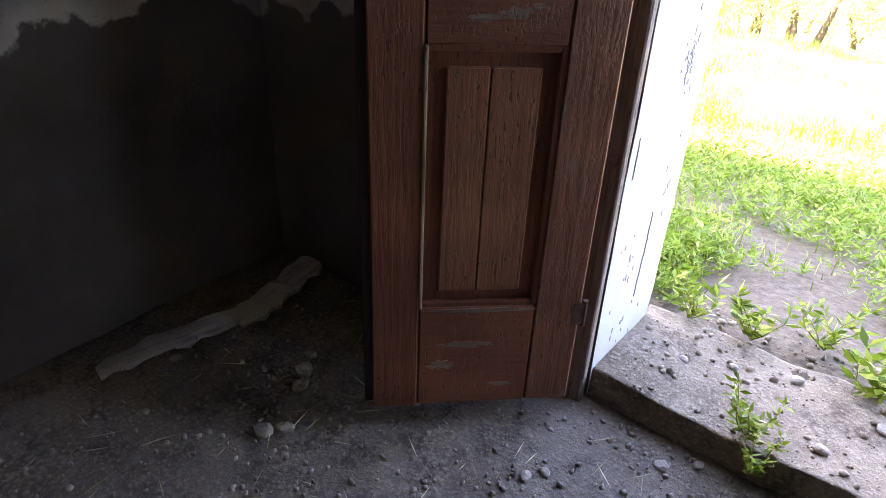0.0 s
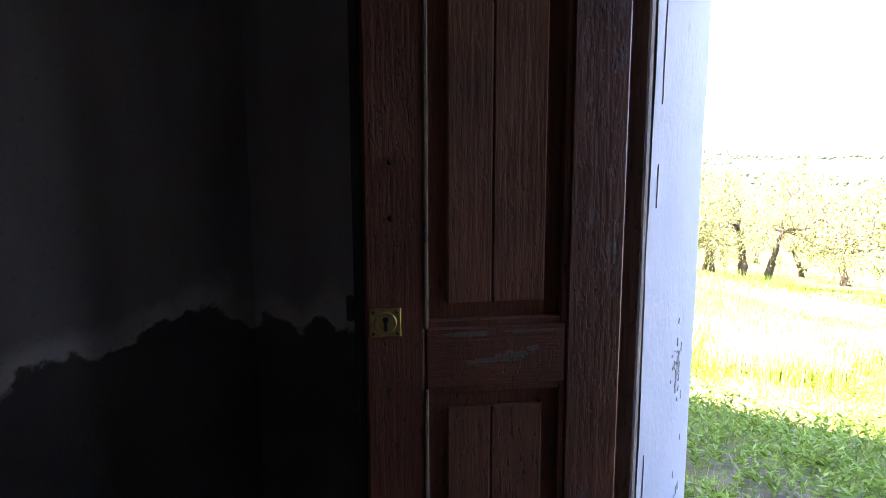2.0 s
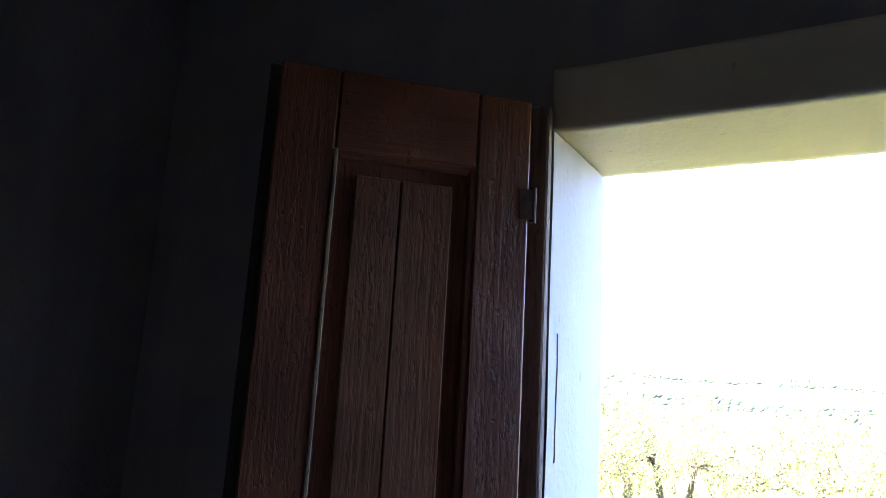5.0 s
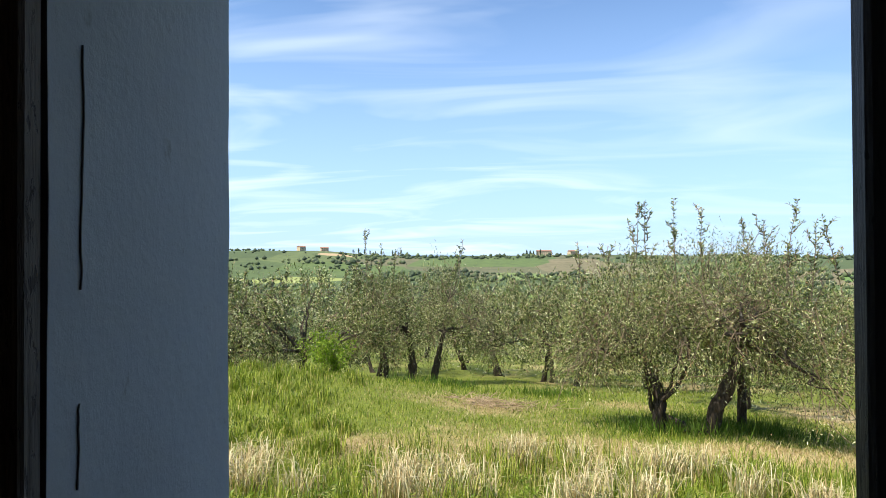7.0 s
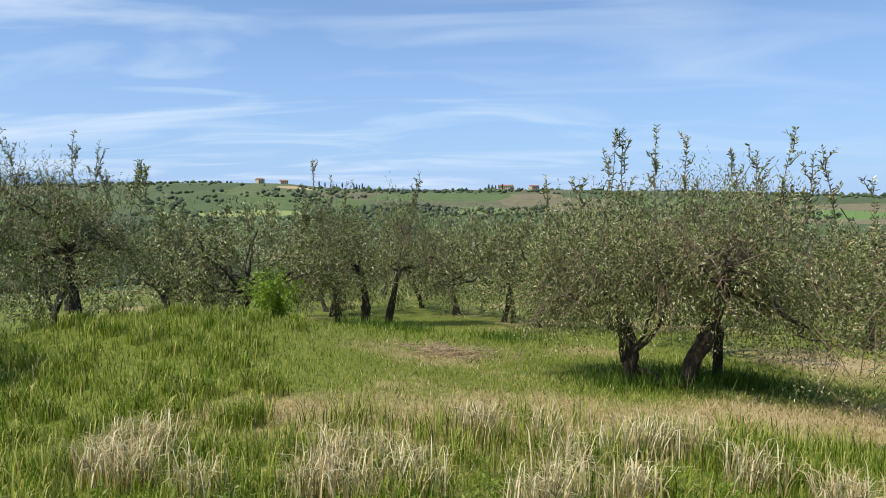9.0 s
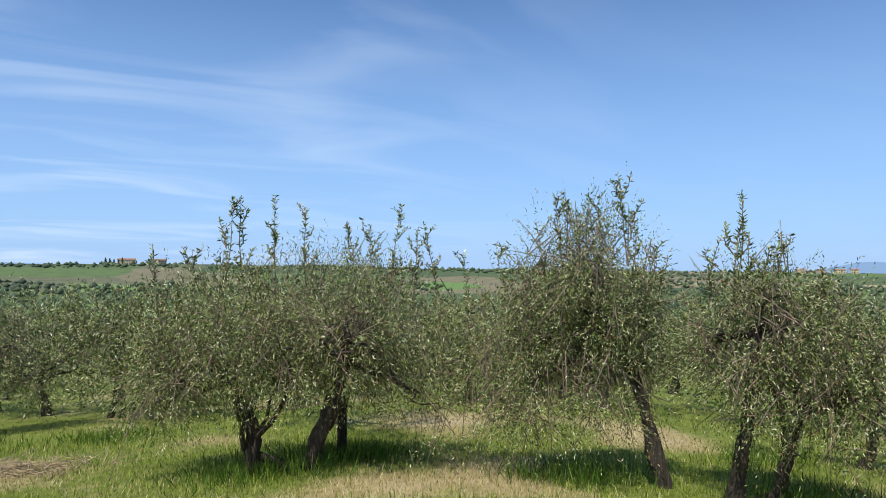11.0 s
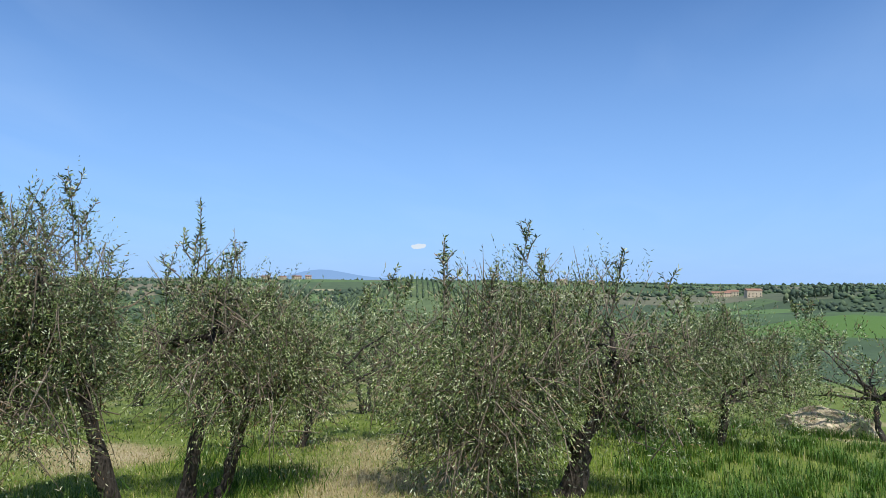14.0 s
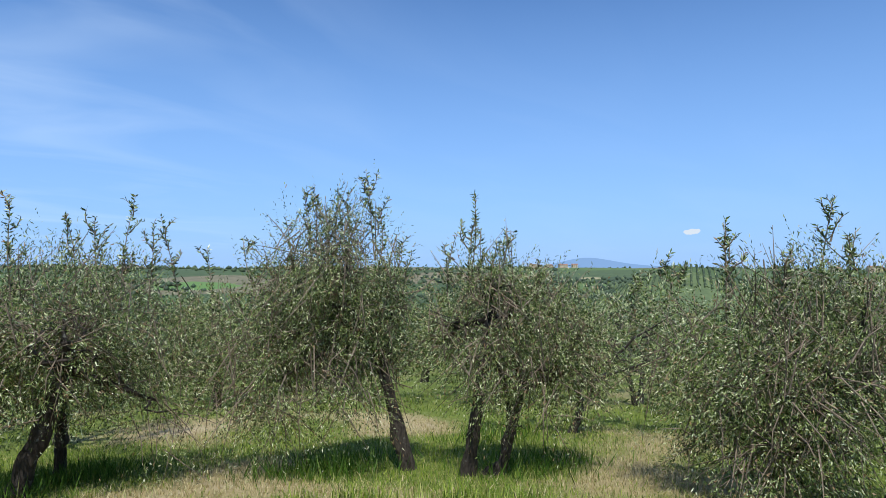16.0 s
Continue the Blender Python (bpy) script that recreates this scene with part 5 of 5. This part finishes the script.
def far_land():
    distant_woods()
    vineyard()
    for az, r, w, d, h, turn in ((98.3, 850, 17, 11, 9, 20), (95.8, 900, 30, 10, 6, 40), (96.8, 940, 14, 9, 7, 10), (83, 1120, 18, 10, 8, 25), (80.5, 1150, 16, 11, 7, 60),
                                 (85.5, 1130, 12, 9, 7, 15), (1.5, 1180, 26, 11, 8, 10), (4.0, 1210, 16, 10, 8, 35), (-18.0, 1240, 14, 9, 6, 15), (-20.0, 1250, 14, 10, 8, 40),
                                 (36, 1260, 16, 10, 7, 5), (38.5, 1280, 12, 9, 7, 50), (57, 1240, 14, 10, 7, 20), (58.4, 1220, 12, 9, 6, 40), (59.6, 1230, 16, 9, 6, 25), (60.6, 1240, 11, 9, 6, 5)):
        far_house(az, r, w, d, h, turn - az, "farmhouse with pale stucco walls and a tiled roof")
    for k, (az, r) in enumerate([(100.5 + 0.42 * q, 720 + 9 * q) for q in range(12)] + [(-15.5 + 0.5 * q, 1230) for q in range(6)] + [(-12 + 0.25 * q, 1210) for q in range(4)] + [(86.5 + 0.3 * q, 1120) for q in range(7)] + [(0 + 0.3 * q, 1150) for q in range(5)]):
        far_cypress(az, r, 8 + (k * 7 % 4), 300 + k)


far_land()


def mountain_backdrop():
    """Mountains far beyond the hills, a plain strip glowing in haze blue."""
    m = bpy.data.materials.new("glowing_haze_mountains")
    m.use_nodes = True
    t = m.node_tree
    t.nodes.clear()
    # emission stands in for the blue haze of distance
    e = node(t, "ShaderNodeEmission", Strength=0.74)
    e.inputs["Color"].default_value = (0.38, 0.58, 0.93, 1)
    o = t.nodes.new("ShaderNodeOutputMaterial")
    t.links.new(e.outputs[0], o.inputs[0])
    az = np.arange(-75, 126, 0.5)
    h = -48 + 7 * fbm(az, az * 0, 51, 4, 0.12) + 44 * np.exp(-((az - 61.5) / 2.6) ** 2) + 44 * np.exp(-((az - 63) / 6) ** 2) + 165 * np.exp(-((az + 45) / 9) ** 2) + 88 * np.exp(-((az + 30) / 9) ** 2) + 55 * np.exp(-((az + 8) / 9) ** 2)
    x, y = 4500 * np.sin(np.radians(az)), 4500 * np.cos(np.radians(az))
    v = np.concatenate([np.stack([x, y, np.full_like(x, -120)], -1), np.stack([x, y, h], -1), np.stack([x * 1.02, y * 1.02, np.full_like(x, -120)], -1)])
    n = len(az)
    i = np.arange(n - 1)
    f = np.concatenate([np.stack([i, i + 1, n + i + 1, n + i], -1), np.stack([n + i, n + i + 1, 2 * n + i + 1, 2 * n + i], -1)])
    tagged(new("backdrop", array_mesh("backdrop", v, f, m)), "mountains on the horizon, painted in a glowing pale haze blue", "mountains", kind="structure")


mountain_backdrop()


# ---- inside: rubble, boards, and the plants on the threshold ----
STONE = soil("pale_rubble", (0.25, 0.205, 0.165), (0.38, 0.325, 0.27), (0.48, 0.42, 0.36), 0.003, 0.8)


def stone_mesh(seed, flat=0.6):
    rng = np.random.default_rng(seed)
    bm = bmesh.new()
    bmesh.ops.create_icosphere(bm, subdivisions=2, radius=1.0)
    for v in bm.verts:
        v.co *= 1 + 0.16 * float(noise.noise(v.co * 1.6 + Vector((seed, 0, 0)))) + 0.05 * rng.standard_normal()
        v.co.z *= flat
    return mesh_of("stone", bm, STONE, False)


def rubble():
    kinds = [stone_mesh(q, 0.55 + 0.1 * (q % 3)) for q in range(5)]
    rng = np.random.default_rng(9)
    spots = [(-0.56, -0.64, 0.022), (-0.53, -0.60, 0.018), (-0.62, -0.47, 0.02), (-0.66, -0.42, 0.026), (-0.70, -0.36, 0.016), (-0.98, -0.62, 0.015),
             (0.02, -0.34, 0.014), (0.05, -0.30, 0.012), (0.26, -0.10, 0.016), (0.33, -0.04, 0.012), (-0.12, -0.62, 0.014), (-0.25, -0.78, 0.018), (-0.42, -0.86, 0.016)]
    for k, (x, y, r) in enumerate(spots):
        ob = new("stone", kinds[k % 5])
        ob.matrix_world = pose(x, y, FLOOR_Z + r * 0.3, 0, 0, 47 * k) @ Matrix.Diagonal((r * 1.3, r, r, 1))
        tagged(ob, "chip of pale broken plaster on the dirt floor", "stone", "rubble on the floor")
    for k, (x, y, r) in enumerate([(0.55, 0.10, 0.014), (0.66, 0.27, 0.018), (0.30, 0.28, 0.011), (0.75, 0.16, 0.013), (0.18, 0.22, 0.012), (0.45, 0.33, 0.016)]):
        ob = new("stone", kinds[(k + 2) % 5])
        ob.matrix_world = pose(x, y, 0.03 + r * 0.3, 0, 0, 80 * k) @ Matrix.Diagonal((r * 1.2, r, r, 1))
        tagged(ob, "small pale stone on the earth threshold", "stone", "stones on the threshold")
    # grit and straw litter, too fine to count
    n = 4500
    x, y = rng.uniform(-1.1, 1.0, n), -0.02 - 1.2 * rng.random(n) ** 1.2
    z = FLOOR_Z + 0.012 * fbm(x, y, 11, 5, 4.0)
    bm = bmesh.new()
    bmesh.ops.create_cone(bm, cap_ends=True, cap_tris=True, segments=4, radius1=1.0, radius2=0.6, depth=1.3)
    bmesh.ops.triangulate(bm, faces=bm.faces[:])
    bm.verts.index_update()
    bv, bf = np.array([v.co for v in bm.verts]), np.array([[v.index for v in f.verts] for f in bm.faces])
    bm.free()
    size = 0.002 + 0.009 * rng.random(n) ** 4
    v = bv[None] * (1 + 0.25 * rng.standard_normal((n, len(bv), 1))) * size[:, None, None] * rng.uniform(0.5, 1.4, (n, 1, 3))
    v = v + np.stack([x, y, z + size * 0.3], -1)[:, None]
    f = bf[None] + (np.arange(n) * len(bv))[:, None, None]
    tagged(new("grit", array_mesh("grit", v.reshape(-1, 3), f.reshape(-1, 3), STONE)), "loose grit and crumbs on the dirt floor", "grit", kind="stuff")
    n = 260
    b = np.stack([rng.uniform(-1.0, 0.9, n), -0.05 - 1.1 * rng.random(n), np.full(n, FLOOR_Z + 0.012)], -1)
    t = rng.uniform(0, 2 * np.pi, n)
    v = leaves_at(b, np.stack([np.cos(t), np.sin(t), rng.uniform(0, 0.1, n)], -1), rng.uniform(0.02, 0.09, n), np.full(n, 0.003), rng)
    tagged(new("straw_litter", array_mesh("straw_litter", v, np.arange(len(v)).reshape(-1, 4), STRAW)), "scattered straw on the dirt floor", "straw", kind="stuff")


rubble()


CLOD = soil("earth_crumbs", (0.20, 0.145, 0.10), (0.34, 0.265, 0.19), (0.44, 0.365, 0.28), 0.003, 0.8)


def clods():
    rng = np.random.default_rng(19)
    n = 700
    x, y = rng.uniform(0.03, 1.02, n), rng.uniform(0.0, 0.62, n)
    size = 0.002 + 0.009 * rng.random(n) ** 4
    z = np.where(y < 0.41, 0.025 + 0.022 * fbm(x, y, 12, 5, 4.0), ground_height(x, y))
    bm = bmesh.new()
    bmesh.ops.create_icosphere(bm, subdivisions=1, radius=1.0)
    bm.verts.index_update()
    bv, bf = np.array([v.co for v in bm.verts]), np.array([[v.index for v in f.verts] for f in bm.faces])
    bm.free()
    v = bv[None] * (1 + 0.25 * rng.standard_normal((n, len(bv), 1))) * size[:, None, None] * rng.uniform(0.6, 1.4, (n, 1, 3))
    v = v + np.stack([x, y, z + size * 0.2], -1)[:, None]
    f = bf[None] + (np.arange(n) * len(bv))[:, None, None]
    tagged(new("clods", array_mesh("clods", v.reshape(-1, 3), f.reshape(-1, 3), CLOD)), "crumbs of dry earth on the threshold", "earth", kind="stuff")


clods()
BOARD = painted_wood("pale_weathered_board", (0.6, 0.55, 0.5), (0.4, 0.35, 0.3), grain_axis=0, wear=0.6, rough=0.8)


def broken_board(x0, y0, z0, x1, y1, z1, wide, seed, label):
    """A split board with ragged ends, lying on the floor."""
    rng = np.random.default_rng(seed)
    a, b = Vector((x0, y0, z0)), Vector((x1, y1, z1))
    length = (b - a).length
    bm = bmesh.new()
    n = 12
    rows = []
    for k in range(n + 1):
        u = k / n
        w = wide * (0.5 + 0.05 * rng.standard_normal()) * (0.55 if k in (0, n) else 1)
        sh = 0.006 * rng.standard_normal()
        x = u * length + (rng.normal(0, 0.012) if k in (0, n) else 0)
        rows.append([bm.verts.new((x, sh + sy * w, sz + 0.004 * rng.standard_normal())) for sy, sz in ((-1, 0), (1, 0), (1, 0.016), (-1, 0.016))])
    for p, q in zip(rows, rows[1:]):
        for k in range(4):
            bm.faces.new((p[k], p[(k + 1) % 4], q[(k + 1) % 4], q[k]))
    bm.faces.new(rows[0][::-1])
    bm.faces.new(rows[-1])
    ob = new("broken_board", mesh_of("broken_board", bm, BOARD))
    ob.matrix_world = Matrix.Translation(a) @ (b - a).to_track_quat("X", "Z").to_matrix().to_4x4()
    return tagged(ob, label, "board", "boards by the wall")


broken_board(-1.08, -0.80, FLOOR_Z + 0.006, -0.99, -0.32, FLOOR_Z + 0.016, 0.075, 3, "pale splintered board lying along the damp wall")
broken_board(-0.96, -0.42, FLOOR_Z + 0.02, -1.00, -0.05, FLOOR_Z + 0.07, 0.10, 5, "short pale board propped on another by the wall")


def leafy_plant(x, y, z, stems, tall, leaf, seed, label, spread=0.5):
    rng = np.random.default_rng(seed)
    plant = thing("weed_plant", label, "plant", pose(x, y, z))
    tubes, base, way = [], [], []
    for k in range(stems):
        t = rng.uniform(0, 2 * np.pi)
        top = np.array((math.cos(t) * tall * spread, math.sin(t) * tall * spread, tall * rng.uniform(0.6, 1.0)))
        path = curve_path((0, 0, -0.01), top, 0.012, 6, rng)
        tubes.append(tube(path, np.linspace(0.0025, 0.001, 6), 5, seed + k, 0.05))
        for p in path[1:]:
            for _ in range(4):
                base.append(p)
                a = rng.uniform(0, 2 * np.pi)
                way.append((math.cos(a), math.sin(a), rng.uniform(0.1, 0.8)))
    ob = new("stem", tube_mesh("stem", tubes, GRASS))
    ob.parent = plant
    n = len(base)
    v = leaves_at(np.array(base), unit(np.array(way)), leaf * rng.uniform(0.6, 1.2, n), leaf * 0.32 * rng.uniform(0.8, 1.2, n), rng)
    ob = new("foliage", array_mesh("foliage", v, np.arange(len(v)).reshape(-1, 4), GRASS))
    ob.parent = plant
    ob["kind"] = "stuff"


leafy_plant(0.40, 0.06, 0.02, 7, 0.13, 0.030, 1, "small bright green weed on the threshold edge")
leafy_plant(0.43, -0.01, -0.03, 8, 0.11, 0.026, 2, "green weed growing at the foot of the threshold step")
leafy_plant(0.62, 0.40, 0.03, 5, 0.12, 0.06, 3, "broad-leaved green weed by the doorway")
leafy_plant(0.12, 0.44, 0.03, 6, 0.14, 0.045, 4, "green weed against the outer wall")
leafy_plant(0.30, 0.46, 0.03, 6, 0.14, 0.045, 5, "green weed on the bare earth")
leafy_plant(0.48, 0.55, 0.03, 6, 0.16, 0.04, 6, "green weed on the bare earth")


CRACK = simple("crack_dirt", (0.34, 0.30, 0.26), 0.95)


def plaster_cracks():
    """Long hairline cracks down the reveal."""
    rng = np.random.default_rng(6)
    for z0, z1, y0 in ((1.43, 1.69, 0.036), (1.22, 1.31, 0.034), (0.18, 0.44, 0.20), (0.58, 0.68, 0.03)):
        z = np.linspace(z0, z1, 14)
        y = y0 + np.cumsum(rng.normal(0, 0.0024 if z0 < 0.5 else 0.001, 14))
        w = 0.0004 * np.sin(np.linspace(0.15, np.pi - 0.15, 14)) * rng.uniform(0.0, 1.3, 14) + 0.00005
        x = 0.006 + 0.004 * fbm(y, z, 21, 3, 4.0) + 0.012 * y / WALL_T + 0.0025
        v = np.concatenate([np.stack([x, y - w, z], -1), np.stack([x, y + w, z], -1), np.stack([x - 0.006, y, z], -1)])
        i = np.arange(13)
        f = np.concatenate([np.stack([i, i + 1, 15 + i, 14 + i], -1), np.stack([14 + i, 15 + i, 29 + i, 28 + i], -1), np.stack([28 + i, 29 + i, i + 1, i], -1)])
        tagged(new("plaster_crack", array_mesh("plaster_crack", v, f, CRACK)), "dark crack in the whitewashed plaster", "crack", kind="structure")


plaster_cracks()
BARE_PLASTER = simple("bare_grey_plaster", (0.47, 0.44, 0.40), 0.95)


def peeled_patches():
    """Places where the whitewash came off in small flakes: scattered thin chips of the bare coat."""
    rng = np.random.default_rng(61)
    for y0, z0, dy, dz, n in ((0.235, 0.82, 0.016, 0.035, 46), (0.12, 0.33, 0.045, 0.07, 12), (0.28, 0.50, 0.02, 0.08, 7), (0.17, 0.12, 0.06, 0.05, 10)):
        verts, faces = [], []
        for _ in range(n):
            y, z = y0 + rng.normal(0, dy), z0 + rng.normal(0, dz)
            if not 0.01 < y < WALL_T - 0.012:
                continue
            r, k = rng.uniform(0.002, 0.009), 8
            a = np.sort(rng.uniform(0, 2 * np.pi, k))
            rr = r * rng.uniform(0.45, 1.2, k)
            py, pz = y + rr * np.cos(a) * 0.55, z + rr * np.sin(a) * 1.5
            px = 0.006 + 0.004 * fbm(py, pz, 21, 3, 4.0) + 0.012 * py / WALL_T + 0.0018
            i = len(verts)
            verts += list(zip(px, py, pz)) + list(zip(px - 0.004, py, pz))
            faces.append([i + q for q in range(k)])
            faces += [[i + q, i + (q + 1) % k, i + k + (q + 1) % k, i + k + q] for q in range(k)]
        me = bpy.data.meshes.new("peeled_patch")
        me.from_pydata([tuple(map(float, v)) for v in verts], [], faces)
        me.materials.append(BARE_PLASTER)
        tagged(new("peeled_patch", me), "patch of flaked whitewash showing grey plaster", "patch", kind="structure")


peeled_patches()


def earth_bank(x, y, wide, deep, tall, seed):
    """A small eroded cut in the slope with a bare sandy face."""
    bm = bmesh.new()
    bmesh.ops.create_icosphere(bm, subdivisions=4, radius=1.0)
    for v in bm.verts:
        n = float(noise.fractal(v.co * 2.2 + Vector((seed, 0, 0)), 0.8, 2.1, 5))
        v.co *= 1 + 0.22 * n
        v.co = Vector((v.co.x * deep, v.co.y * wide, v.co.z * tall))
    ob = new("earth_bank", mesh_of("earth_bank", bm, SANDY))
    ob.matrix_world = pose(x, y, float(ground_height(x, y)), 0, 0, -12)
    tagged(ob, "eroded bank of bare sandy earth on the slope", "bank", kind="structure")


earth_bank(16.6, -2.9, 0.95, 0.4, 0.5, 4)
leafy_plant(2.74, 0.26, float(ground_height(2.74, 0.26)), 12, 0.98, 0.075, 12, "dark broad-leaved shrub beside the house corner", 0.26)


FRESH = leaf_material("fresh_bush_leaves", [(0.0, (0.10, 0.19, 0.015)), (0.5, (0.22, 0.36, 0.03)), (1.0, (0.36, 0.46, 0.07))], 0.5, 0.35)


def young_bush(x, y, tall, seed):
    """A round wild bush: many thin stems fanning out of the ground, hung with small leaves."""
    rng = np.random.default_rng(seed)
    bush = thing("bush", "bright fresh-green wild bush among the olive trees", "bush", pose(x, y, float(ground_height(x, y))), "wild bushes")
    stems, base, way = [], [], []
    for k in range(26):
        t, lean = rng.uniform(0, 2 * np.pi), rng.uniform(0.1, 0.75)
        tip = np.array((math.cos(t) * lean * tall * 0.7, math.sin(t) * lean * tall * 0.7, tall * rng.uniform(0.6, 1.0) * (1 - 0.3 * lean)))
        path = curve_path((0, 0, -0.05), tip, 0.05, 7, rng)
        stems.append(tube(path, np.linspace(0.012, 0.003, 7), 4, seed + k, 0.05))
        for q in path[2:]:
            base.append(q + rng.normal(0, 0.07, (26, 3)))
            way.append(unit(rng.normal(0, 1, (26, 3)) + [0, 0, 0.4]))
    base, way = np.concatenate(base), np.concatenate(way)
    n = len(base)
    ob = new("stem", tube_mesh("stem", stems, TWIG))
    ob.parent = bush
    v = leaves_at(base, way, rng.uniform(0.05, 0.09, n), rng.uniform(0.025, 0.045, n), rng)
    ob = new("foliage", array_mesh("foliage", v, np.arange(len(v)).reshape(-1, 4), FRESH))
    ob.parent = bush
    ob["kind"] = "stuff"


young_bush(13.6, 4.9, 2.0, 71)
young_bush(-4.1, 13.6, 1.3, 72)


def brush_pile(x, y, seed):
    """Cut olive prunings left in a low heap."""
    rng = np.random.default_rng(seed)
    sticks = []
    for k in range(110):
        u, v = x + rng.normal(0, 0.42), y + rng.normal(0, 0.22)
        t, ln = rng.uniform(0, 2 * np.pi), rng.uniform(0.15, 0.5)
        a = np.array((u, v, float(ground_height(u, v)) + rng.uniform(0.0, 0.10)))
        b = a + np.array((math.cos(t) * ln, math.sin(t) * ln, rng.uniform(-0.02, 0.16)))
        sticks.append(tube(curve_path(a, b, 0.03, 4, rng), np.linspace(0.007, 0.003, 4), 4, seed + k, 0.05))
    tagged(new("brush_pile", tube_mesh("brush_pile", sticks, BARE_TWIG)), "low heap of dry brown olive prunings on the grass", "brush pile", kind="stuff")


brush_pile(-0.1, 9.9, 81)


def small_cloud():
    m = bpy.data.materials.new("glowing_cloud")
    m.use_nodes = True
    t = m.node_tree
    t.nodes.clear()
    # a white glow takes the place of sunlight on the cloud
    e = node(t, "ShaderNodeEmission", Strength=0.82)
    e.inputs["Color"].default_value = (0.93, 0.96, 1.0, 1)
    o = t.nodes.new("ShaderNodeOutputMaterial")
    t.links.new(e.outputs[0], o.inputs[0])
    bm = bmesh.new()
    rng = np.random.default_rng(4)
    cx, cy = 4200 * math.sin(radians(70.3)), 4200 * math.cos(radians(70.3))
    for k in range(9):
        u = -44 + 11 * k
        size = 13 + 8 * math.sin(k * 0.4) + rng.uniform(-3, 3)
        bmesh.ops.create_icosphere(bm, subdivisions=2, radius=1.0, matrix=Matrix.Translation((cx - u * 0.34, cy - u * 0.94, 190 + rng.uniform(-3, 5))) @ Matrix.Diagonal((size, size, size * 0.75, 1)))
    tagged(new("cloud", mesh_of("cloud", bm, m, True)), "one small white cloud over the hills", "cloud", kind="structure")


small_cloud()
